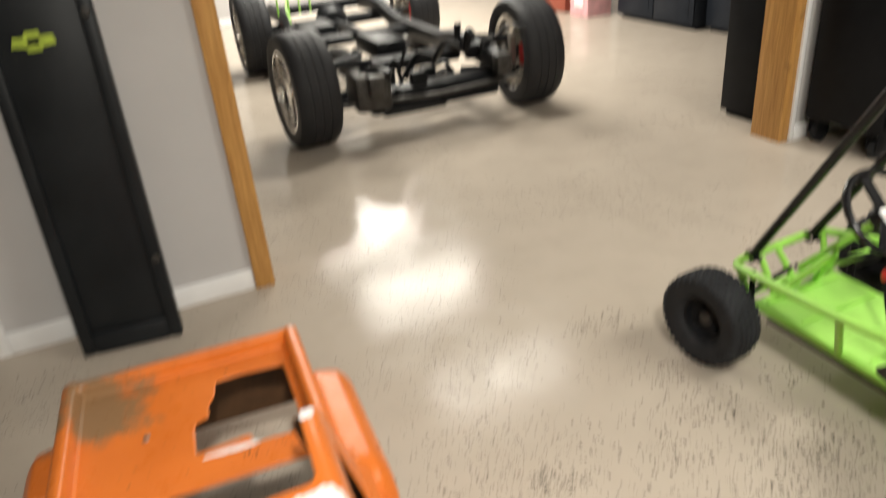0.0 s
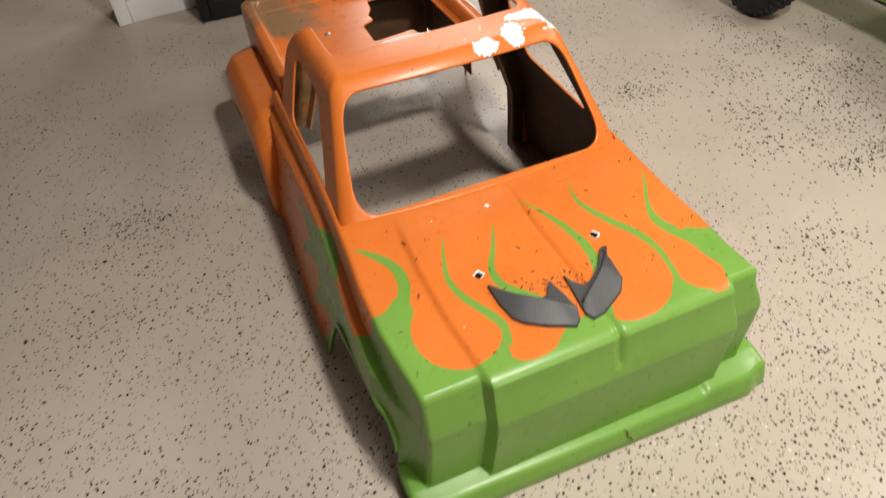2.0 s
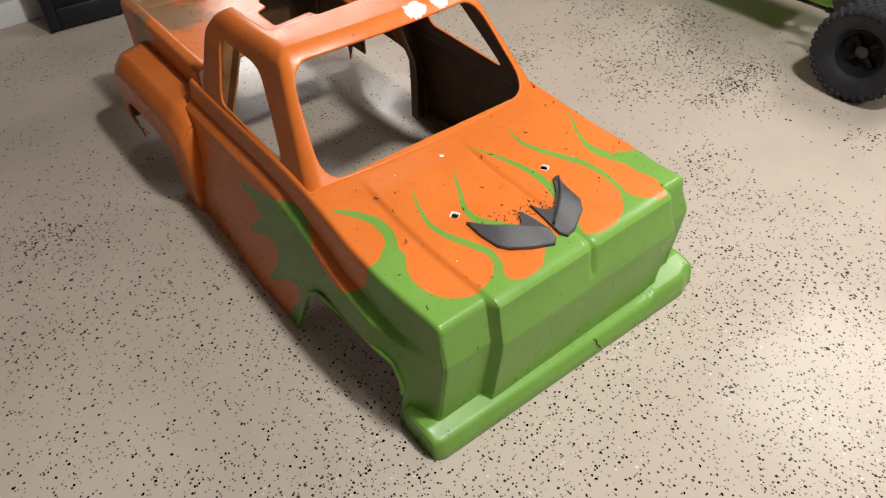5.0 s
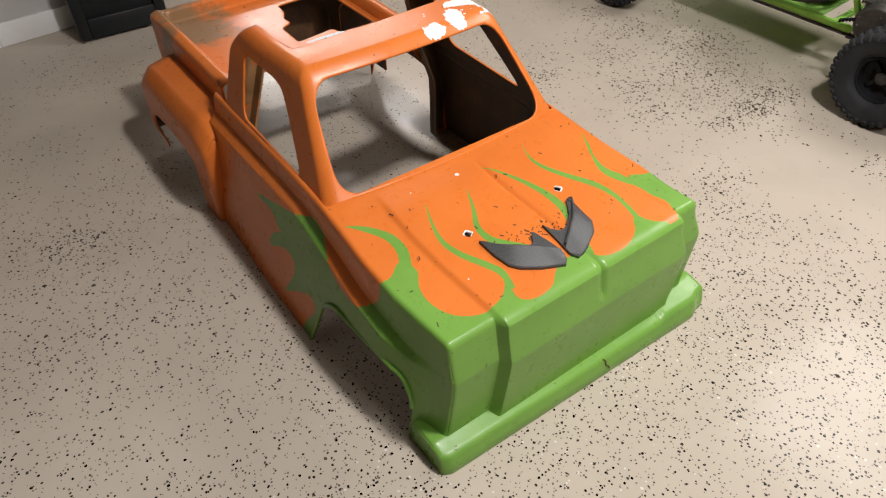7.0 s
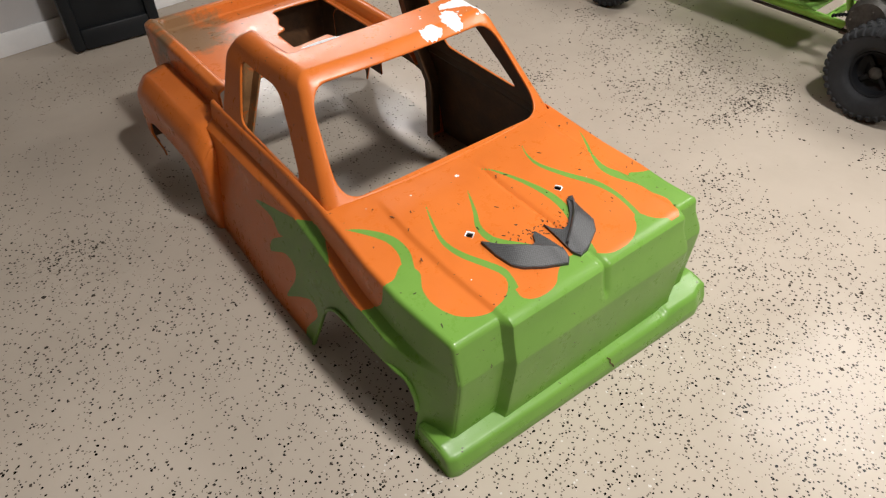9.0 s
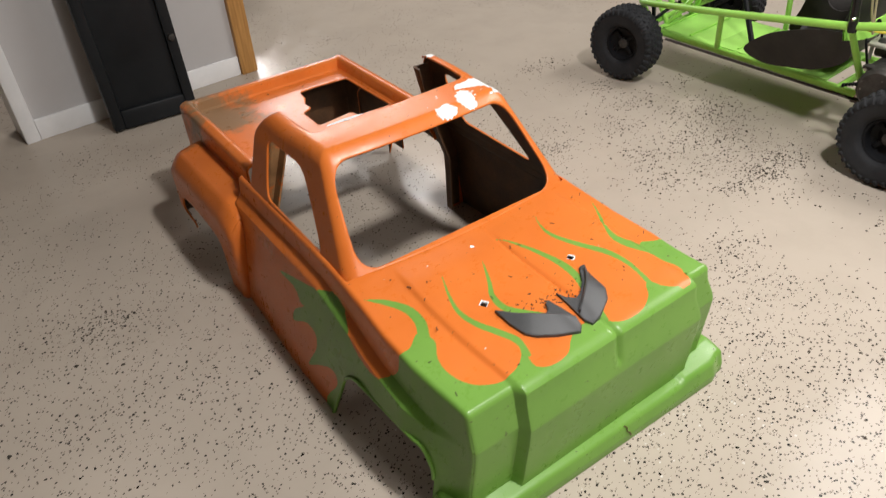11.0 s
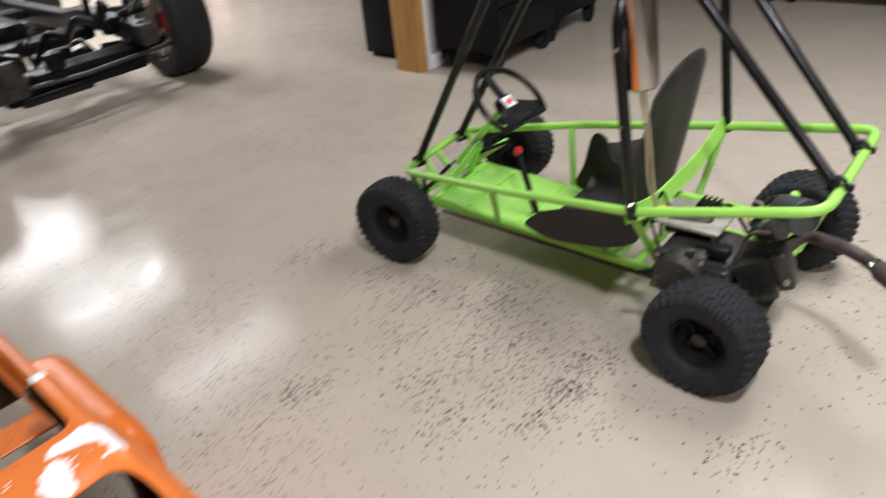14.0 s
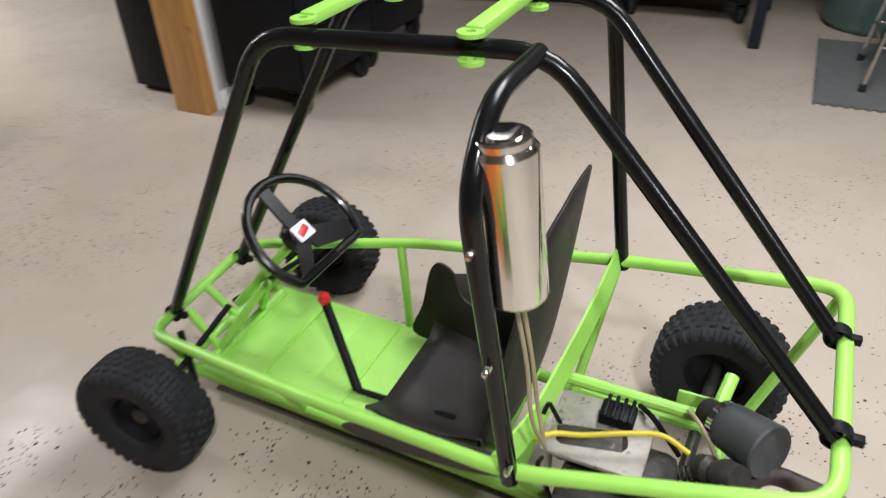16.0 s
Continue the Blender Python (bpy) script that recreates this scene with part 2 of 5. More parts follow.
def part(name, bm, material, parent, label="", angle=35):
    """Links a bmesh as one mesh object under a thing or a part."""
    me = finish(bm, name, angle)
    for mt in material if isinstance(material, (list, tuple)) else [material]:
        me.materials.append(mt)
    ob = new(name, me)
    ob.parent = parent
    return tagged(ob, label)


def thing(name, at, label, category, group="", kind="", turn=0.0):
    ob = new(name)
    ob.matrix_world = pose(*at, 0, 0, turn)
    ob.empty_display_size = 0.05
    return tagged(ob, label, category, group, kind)


def solid(name, bm, material, label="", category="", group="", kind="", angle=35):
    ob = new(name, finish(bm, name, angle))
    for mt in material if isinstance(material, (list, tuple)) else [material]:
        ob.data.materials.append(mt)
    return tagged(ob, label, category, group, kind)


def box(bm, lo, hi, bevel=0.0, m=None, seg=2):
    r = bmesh.ops.create_cube(bm, size=1.0)
    vs = r["verts"]
    c = [(a + b) / 2 for a, b in zip(lo, hi)]
    d = [b - a for a, b in zip(lo, hi)]
    for v in vs:
        v.co = Vector((c[0] + v.co.x * d[0], c[1] + v.co.y * d[1], c[2] + v.co.z * d[2]))
    if bevel > 0:
        es = list({e for v in vs for e in v.link_edges})
        vs = bmesh.ops.bevel(bm, geom=es, offset=bevel, segments=seg, affect="EDGES", profile=0.5)["verts"] + [v for v in vs if v.is_valid]
    if m is not None:
        for v in set(vs):
            if v.is_valid:
                v.co = m @ v.co
    return bm


def boxed(lo, hi, bevel=0.0, m=None):
    return box(bmesh.new(), lo, hi, bevel, m)


def fillet(pts, rad, n=5):
    """Rounds the inner corners of a polyline."""
    pts = [Vector(p) for p in pts]
    out = [pts[0]]
    for a, b, c in zip(pts, pts[1:], pts[2:]):
        r = min(rad, (a - b).length * 0.45, (c - b).length * 0.45)
        p, q = b + (a - b).normalized() * r, b + (c - b).normalized() * r
        for i in range(n + 1):
            t = i / n
            out.append(p * (1 - t) ** 2 + b * 2 * t * (1 - t) + q * t * t)
    out.append(pts[-1])
    return out


def tube(bm, pts, r, seg=10, rad=0.0, cap=True, flat=1.0):
    """A round bar along a polyline."""
    pts = fillet(pts, rad) if rad else [Vector(p) for p in pts]
    rings, up = [], None
    for i, p in enumerate(pts):
        d = (pts[min(i + 1, len(pts) - 1)] - pts[max(i - 1, 0)]).normalized()
        if up is None:
            up = Vector((0, 0, 1)) if abs(d.z) < 0.9 else Vector((1, 0, 0))
        s = d.cross(up).normalized()
        up = s.cross(d).normalized()
        rr = r[i] if isinstance(r, (list, tuple)) else r
        rings.append([bm.verts.new(p + (s * math.cos(a) + up * flat * math.sin(a)) * rr) for a in (2 * math.pi * k / seg for k in range(seg))])
    for a, b in zip(rings, rings[1:]):
        for k in range(seg):
            bm.faces.new((a[k], a[(k + 1) % seg], b[(k + 1) % seg], b[k]))
    if cap:
        bm.faces.new(rings[0])
        bm.faces.new(rings[-1][::-1])
    return bm


def lathe(bm, profile, seg=32, m=None):
    """Turns (radius, height) round the local z axis."""
    rings = []
    for r, h in profile:
        if r < 1e-5:
            rings.append([bm.verts.new((0, 0, h))])
        else:
            rings.append([bm.verts.new((r * math.cos(2 * math.pi * k / seg), r * math.sin(2 * math.pi * k / seg), h)) for k in range(seg)])
    for a, b in zip(rings, rings[1:]):
        for k in range(seg):
            f = [a[k % len(a)], a[(k + 1) % len(a)], b[(k + 1) % len(b)], b[k % len(b)]]
            f = list(dict.fromkeys(f))
            if len(f) > 2:
                bm.faces.new(f)
    if m is not None:
        for ring in rings:
            for v in ring:
                v.co = m @ v.co
    return bm


def prism(bm, poly, h0, h1, m=None):
    """A flat outline (x, y) given thickness from h0 to h1."""
    a = [bm.verts.new((x, y, h0)) for x, y in poly]
    b = [bm.verts.new((x, y, h1)) for x, y in poly]
    bm.faces.new(a[::-1])
    bm.faces.new(b)
    for i in range(len(poly)):
        j = (i + 1) % len(poly)
        bm.faces.new((a[i], a[j], b[j], b[i]))
    if m is not None:
        for v in a + b:
            v.co = m @ v.co
    return bm


def smooth_loop(pts, n=6, closed=True):
    """A smooth curve through the points."""
    p = [np.array(q, float) for q in pts]
    k = len(p)
    out = []
    for i in range(k if closed else k - 1):
        a, b, c, d = (p[(i - 1) % k], p[i], p[(i + 1) % k], p[(i + 2) % k]) if closed else (p[max(i - 1, 0)], p[i], p[i + 1], p[min(i + 2, k - 1)])
        for j in range(n):
            t = j / n
            out.append(0.5 * (2 * b + (c - a) * t + (2 * a - 5 * b + 4 * c - d) * t * t + (3 * b - a - 3 * c + d) * t ** 3))
    if not closed:
        out.append(p[-1])
    return np.array(out)


def round_poly(pts, rad, n=4):
    """Rounds the corners of a closed outline."""
    out = []
    k = len(pts)
    for i in range(k):
        a, b, c = (np.array(pts[(i + j) % k], float) for j in (-1, 0, 1))
        la, lc = np.linalg.norm(a - b), np.linalg.norm(c - b)
        r = min(rad, la * 0.45, lc * 0.45)
        p, q = b + (a - b) / la * r, b + (c - b) / lc * r
        for j in range(n + 1):
            t = j / n
            out.append(p * (1 - t) ** 2 + b * 2 * t * (1 - t) + q * t * t)
    return np.array(out)


# ---- setting ----
def setting():
    floor = solid("floor", boxed((-4.0, -3.2, -0.1), (6.6, 9.6, 0.0)), FLOOR, "beige epoxy garage floor with scattered dark flakes", "floor", kind="structure")
    solid("ceiling", boxed((-4.0, -3.2, LAMP_Z + 0.06), (6.6, 9.6, LAMP_Z + 0.16)), CEIL, "plain unseen ceiling, darkened to cut bounced light", "ceiling", kind="structure")
    H = LAMP_Z + 0.06
    for name, lo, hi in (("wall_north", (-4.12, 9.6, 0), (6.72, 9.72, H)), ("wall_south", (-4.12, -3.32, 0), (6.72, -3.2, H)), ("wall_west", (-4.12, -3.2, 0), (-4.0, 9.6, H)), ("wall_east", (6.6, -3.2, 0), (6.72, 9.6, H)), ("wall_stub", (-0.510, 2.84, 0), (0.355, 2.99, H)), ("wall_divider", (3.20, 2.83, 0), (6.6, 2.99, H)), ("wall_left", (-4.0, 2.80, 0), (-1.45, 2.99, H)), ("wall_header", (-1.45, 2.84, 2.17), (-0.510, 2.99, H)), ("wall_lintel", (0.355, 2.80, 2.3), (3.20, 2.99, H))):
        # the unseen south and west walls are darkened to hold back bounce
        closed = name in ("wall_south", "wall_west")
        solid(name, boxed(lo, hi), FILL_CUT_WALL if closed else WALL, "unseen wall darkened to cut bounced light" if closed else "light grey painted drywall", "wall", kind="structure")
    # skirting and casing
    for lo, hi in (((-0.509, 2.826, 0), (0.353, 2.839, 0.085)), ((3.20, 2.816, 0), (6.6, 2.829, 0.085)), ((-4.0, 2.786, 0), (-1.53, 2.799, 0.085)), ((-3.99, 9.585, 0), (6.6, 9.599, 0.085))):
        solid("baseboard", boxed(lo, hi, 0.004), WHITE, "white painted baseboard", "baseboard", kind="structure")
    for lo, hi in (((-0.563, 2.822, 0), (-0.510, 3.0, 2.1)), ((-1.515, 2.782, 0), (-1.45, 3.0, 2.1)), ((-1.515, 2.822, 2.101), (-0.510, 3.0, 2.17)), ((3.173, 2.822, 0), (3.20, 2.99, 2.3))):
        solid("trim", boxed(lo, hi, 0.004), WHITE, "white painted door casing", "trim", kind="structure")
    # timber jambs of the wide opening
    for lo, hi in (((0.355, 2.815, 0), (0.43, 3.0, 2.3)), ((3.108, 2.832, 0), (3.172, 3.022, 2.3))):
        bm = boxed(lo, hi, 0.004)
        solid("wooden_post", bm, WOOD, "stained pine post framing the wide opening", "post", "opening posts", kind="structure")
    return floor


def light_fixture(x, y, k, long, wide):
    ob = thing("ceiling_light", (x, y, LAMP_Z), "unseen white ceiling light, inferred or added as fill", "ceiling light", "ceiling lights")
    part("frame", boxed((-long / 2 - 0.03, -wide / 2 - 0.03, 0.0), (long / 2 + 0.03, wide / 2 + 0.03, 0.055), 0.008), WHITE, ob)
    data = bpy.data.lights.new("ceiling_lamp", "AREA")
    data.shape, data.size, data.size_y, data.energy, data.color = "RECTANGLE", long, wide, LAMP_WATTS * k, (1.0, 0.975, 0.95)
    lamp = new("ceiling_lamp", data)
    lamp.matrix_world = pose(x, y, LAMP_Z - 0.006)


setting()
for fixture in FIXTURES:
    light_fixture(*fixture)


# ---- toy truck body ----
def split(P, T, sd):
    """Cuts triangles along the zero line of sd. Returns the points, the triangles and, for each, whether it lies inside."""
    P, sd = [tuple(p) for p in P], list(sd)
    made, tri, inside = {}, [], []

    def cross(i, j):
        key = (min(i, j), max(i, j))
        if key not in made:
            t = sd[i] / (sd[i] - sd[j])
            P.append(tuple(a + (b - a) * t for a, b in zip(P[i], P[j])))
            sd.append(0.0)
            made[key] = len(P) - 1
        return made[key]

    for t in T:
        neg = [sd[i] < 0 for i in t]
        if all(neg) or not any(neg):
            tri.append(tuple(t))
            inside.append(neg[0])
            continue
        k = next(i for i in range(3) if neg[i] != neg[(i + 1) % 3] and neg[i] != neg[(i + 2) % 3])
        a, b, c = t[k], t[(k + 1) % 3], t[(k + 2) % 3]
        ab, ac = cross(a, b), cross(a, c)
        tri += [(a, ab, ac), (ab, b, c), (ab, c, ac)]
        inside += [neg[k], not neg[k], not neg[k]]
    return np.array(P), tri, inside


def outline_distance(P, poly):
    """Signed distance to a closed outline, negative inside."""
    P, poly = np.asarray(P, float), np.asarray(poly, float)
    best, odd = np.full(len(P), 1e9), np.zeros(len(P), bool)
    for a, b in zip(poly, np.roll(poly, -1, axis=0)):
        d = b - a
        t = np.clip(((P - a) @ d) / max(d @ d, 1e-12), 0, 1)
        best = np.minimum(best, np.hypot(*(P - a - t[:, None] * d).T))
        hit = (a[1] > P[:, 1]) != (b[1] > P[:, 1])
        if hit.any() and abs(d[1]) > 1e-12:
            odd ^= hit & (P[:, 0] < a[0] + (P[:, 1] - a[1]) * d[0] / d[1])
    s = np.where(odd, -best, best)
    return np.where(np.abs(s) < 1e-6, 1e-6, s)


def panel(a, b, cell, cuts=(), paints=()):
    """A flat grid over a and b with outlines cut out of it and others painted: points, triangles, paint of each."""
    na, nb = max(2, round((a[1] - a[0]) / cell)), max(2, round((b[1] - b[0]) / cell))
    A, B = np.meshgrid(np.linspace(*a, na + 1), np.linspace(*b, nb + 1), indexing="ij")
    P = np.stack([A.ravel(), B.ravel()], 1)
    T = []
    for i in range(na):
        for j in range(nb):
            k = i * (nb + 1) + j
            T += [(k, k + nb + 1, k + nb + 2), (k, k + nb + 2, k + 1)]
    C = [0] * len(T)
    for poly, colour in [(c, None) for c in cuts] + list(paints):
        sd = outline_distance(P, poly)
        groups = {}
        P2, T2, C2 = P, [], []
        near = [any(sd[i] < 0 for i in t) for t in T]
        T2 = [t for t, n in zip(T, near) if not n]
        C2 = [c for c, n in zip(C, near) if not n]
        for colour0 in sorted({c for c, n in zip(C, near) if n}):
            groups[colour0] = [t for t, n, c in zip(T, near, C) if n and c == colour0]
        flat = [(t, c) for c, ts in groups.items() for t in ts]
        owner = [c for t, c in flat]
        P2, tri, ins = split(P, [t for t, c in flat], sd)
        # split() keeps the order of its input, with three pieces for a cut triangle
        it, k = iter(zip(tri, ins)), 0
        for (t, c) in flat:
            neg = [sd[i] < 0 for i in t]
            for _ in range(1 if all(neg) or not any(neg) else 3):
                tt, inn = next(it)
                if inn and colour is None:
                    continue
                T2.append(tt)
                C2.append(colour if inn else c)
        P, T, C = P2, T2, C2
    return np.asarray(P), T, C


def rounded(p, lo, hi, r):
    q = np.clip(p, np.array(lo) + r, np.array(hi) - r)
    d = p - q
    n = np.linalg.norm(d, axis=1, keepdims=True)
    return q + d / np.maximum(n, 1e-9) * np.minimum(r, np.maximum(n, 1e-9))


def step(x):
    x = np.clip(x, 0, 1)
    return x * x * (3 - 2 * x)


def shell(name, parent, faces, lo, hi, r, warp, label, thick=0.005):
    """A moulded shell: panels on the sides of a rounded block, bent into shape, given thickness and a raw inner face."""
    bm = bmesh.new()
    lo, hi = np.array(lo, float), np.array(hi, float)
    for side, (a, b, cell, cuts, paints) in faces.items():
        P, T, C = panel(a, b, cell, cuts, paints)
        X = np.zeros((len(P), 3))
        ax, at = {"top": ((0, 1), (2, hi[2])), "front": ((0, 2), (1, lo[1])), "back": ((0, 2), (1, hi[1])), "left": ((1, 2), (0, lo[0])), "right": ((1, 2), (0, hi[0]))}[side]
        X[:, ax[0]], X[:, ax[1]], X[:, at[0]] = P[:, 0], P[:, 1], at[1]
        X = warp(rounded(X, lo, hi, r), side)
        flip = side in ("right", "front")
        vs = [bm.verts.new(x) for x in X]
        for t, c in zip(T, C):
            if len(set(t)) == 3:
                try:
                    f = bm.faces.new([vs[i] for i in (t if flip == (side == "right") or side == "front" else t[::-1])])
                    f.material_index = c
                except ValueError:
                    pass
    bmesh.ops.remove_doubles(bm, verts=bm.verts, dist=0.0004)
    bmesh.ops.dissolve_degenerate(bm, edges=bm.edges, dist=0.0001)
    bmesh.ops.delete(bm, geom=[v for v in bm.verts if not v.link_faces], context="VERTS")
    bmesh.ops.recalc_face_normals(bm, faces=bm.faces)
    out = sum(f.normal.dot(f.calc_center_median() - Vector((0 if lo[0] < -0.2 and hi[0] > 0.2 else (lo[0] + hi[0]) / 2, (lo[1] + hi[1]) / 2, 0.1))) * f.calc_area() for f in bm.faces)
    if out < 0:
        bmesh.ops.reverse_faces(bm, faces=bm.faces)
    me = bpy.data.meshes.new(name)
    bm.to_mesh(me)
    bm.free()
    me.shade_smooth()
    me.set_sharp_from_angle(angle=radians(33))
    for mt in (ORANGE, GREEN, CHIP, RAW, RAW, RAW):
        me.materials.append(mt)
    ob = new(name, me)
    ob.parent = parent
    md = ob.modifiers.new("thickness", "SOLIDIFY")
    md.thickness, md.offset, md.material_offset, md.material_offset_rim = thick, -1.0, 3, 0
    return tagged(ob, label)


def lens(spine, widths, n=6):
    """An outline that runs along one side of a curved spine and back along the other."""
    s = smooth_loop(spine, n, closed=False)
    w = np.interp(np.linspace(0, 1, len(s)), np.linspace(0, 1, len(widths)), widths)
    d = np.gradient(s, axis=0)
    nrm = np.stack([-d[:, 1], d[:, 0]], 1) / np.linalg.norm(d, axis=1, keepdims=True)
    return np.vstack([s + nrm * w[:, None], (s - nrm * w[:, None])[::-1]])


def ztop(v):
    return np.where(v < 0.47, 0.305 + 0.04 * (v - 0.05) / 0.42, 0.345)


def hood_half(v):
    return np.interp(v, (0.05, 0.20, 0.40, 0.55), (0.317, 0.323, 0.313, 0.308))


def hood_shift(v):
    return np.interp(v, (0.05, 0.30, 0.46, 0.65), (0.008, -0.006, -0.004, 0.0))


def on_hood(pts):
    """Places on the finished hood, taken back to the flat sheet it is bent from."""
    p = np.array(pts, float)
    y = p[:, 1] + 0.010 * np.exp(-np.maximum(p[:, 1] - 0.035, 0) / 0.03)
    flat = np.linspace(0.03, 0.6, 400)
    lean = flat + 0.010 * np.exp(-np.maximum(flat - 0.05, 0) / 0.05)
    low = np.interp(y, lean, flat)
    high = np.interp(y, lean - 0.022 * np.exp(-np.maximum(flat - 0.045, 0) / 0.012), flat)
    v = np.where((p[:, 0] > -0.20) & (p[:, 0] < 0.225), high, low)
    return np.stack([(p[:, 0] - hood_shift(v)) * 0.36 / hood_half(v), v], 1)


def nose_warp(X, side):
    u, v, z = X[:, 0].copy(), X[:, 1].copy(), X[:, 2].copy()
    rise = step((z - 0.15) / 0.18)
    raised = step((u * 0.86 + 0.210) / 0.014) * step((0.256 - u * 0.86) / 0.014)
    seam = np.exp(-((u * 0.86 - 0.03) / 0.006) ** 2)
    # the grille face leans back above a crease and tucks in below it
    near = np.exp(-np.maximum(v - 0.05, 0) / 0.05)
    v = v + near * (0.17 * np.clip(z - 0.225, 0, 1) + 0.05 * np.clip(0.225 - z, 0, 1) - 0.008)
    front = np.exp(-np.maximum(X[:, 1] - 0.045, 0) / 0.012)
    v = v - front * (0.022 * raised - 0.006 * seam * step((z - 0.24) / 0.03))
    top = step((z - 0.30) / 0.02) * step((0.452 - X[:, 1]) / 0.10)
    z2 = z + (ztop(v) - 0.33) * rise + top * (0.006 * raised - 0.0045 * seam)
    # flank: upright band under the hood edge, a lit shoulder, then a door that flares to its foot
    back = np.clip((X[:, 1] - 0.047) / 0.085, 0, 1)
    edge = hood_half(X[:, 1])
    c1 = 0.236 + 0.050 * np.clip((X[:, 1] - 0.15) / 0.40, 0, 1)
    c2 = c1 - 0.020
    # rows of the sheet are drawn onto both creases, so that they stay crisp
    flat = side in ("left", "right")
    for c in (c1, c2):
        z = np.where(flat & (np.abs(z - c) < 0.0024), c, z)
    z2 = z2 + (z - X[:, 2])
    foot = 0.387 - 0.016 * step((X[:, 1] - 0.60) / 0.38) - 0.046 * step((0.21 - X[:, 1]) / 0.14)
    ledge = 0.020 * np.clip((X[:, 1] - 0.05) / 0.16, 0, 1)
    upper = edge + 0.006 * np.clip((0.33 - z) / (0.33 - c1), 0, 1)
    flank = np.where(z > c1, upper, np.where(z > c2, edge + 0.006 + ledge * (c1 - z) / (c1 - c2), edge + 0.006 + ledge + (foot - edge - 0.006 - ledge) * np.clip((c2 - z) / c2, 0, 1)))
    half = back * flank + (1 - back) * (0.317 + 0.030 * np.clip((0.07 - z) / 0.07, 0, 1) + 0.010 * step(u / 0.2))
    return np.stack([u * half / 0.36 + hood_shift(X[:, 1]) * step((z - 0.05) / 0.15) + step((u - 0.14) / 0.2) * step((0.75 - X[:, 1]) / 0.4) * (0.003 + 0.018 * step((0.31 - z) / 0.08)), v, z2], 1)


def cab_warp(X, side):
    u, w, z = X[:, 0], X[:, 1], X[:, 2]
    hw = 0.305 - (z - 0.335) / 0.2 * 0.062
    vf = 0.452 + (z - 0.335) * 0.83
    vr = 0.957 - 0.06 * np.clip((z - 0.47) / 0.075, 0, 1.2) ** 2
    tilt = step((z - 0.45) / 0.07) * step((w - 0.06) / 0.3) * (-0.002 + 0.012 * u / 0.3)
    bow = 0.02 * (1 - (u / 0.3) ** 2) * (1 - w / 0.5)
    return np.stack([u * hw / 0.30, vf - bow + w / 0.5 * (vr - vf), z + tilt + 0.006 * (1 - (u / 0.3) ** 2) * step((z - 0.48) / 0.04)], 1)


def bed_warp(X, side):
    u, v, z = X.T.copy()
    inner = step((0.252 - np.abs(u)) / 0.012) * step((v - 1.045) / 0.012) * step((1.478 - v) / 0.012)
    lip = np.exp(-(((np.abs(u) - 0.262) / 0.008) ** 2)) * 0.004
    return np.stack([u, v, z - np.where(side == "top", 0.034 * inner - lip, 0)], 1)


def fender_warp(X, side):
    u, v, z = X.T.copy()
    a = np.abs(u)
    tuck = 0.02 * step((0.10 - z) / 0.1) * step((v - 1.1) / 0.1)
    # a sloping top, a chamfer along its outer edge, and a rounded drop towards the cab and the tail
    fall = 0.25 * np.clip(a - 0.30, 0, 1) + 0.9 * np.clip(a - 0.352, 0, 1)
    ends = 0.035 * np.clip((1.04 - v) / 0.08, 0, 1) ** 2 + 0.03 * np.clip((v - 1.34) / 0.07, 0, 1) ** 2
    return np.stack([np.sign(u) * (a - tuck * step((a - 0.3) / 0.05)), v, z - (fall + ends) * step((z - 0.1) / 0.15)], 1)


def bumper_warp(X, side):
    u, v, z = X.T.copy()
    t = np.clip((np.abs(u) - 0.335) / 0.03, 0, 1)
    lead = np.clip((0.05 - v) / 0.06, 0, 1)
    u = u + 0.010 * step((u - 0.2) / 0.15)
    # shelf that falls to a chamfered front edge, lower along the middle
    z = np.where(z > 0, z * (1 - 0.16 * lead - 0.10 * step((0.25 - u) / 0.004)), z)
    v = v + (0.007 - 0.022 * u) * lead + 0.012 * t * lead + 0.010 * lead * np.clip((z - 0.020) / 0.035, 0, 1)
    return np.stack([u, v, z], 1)


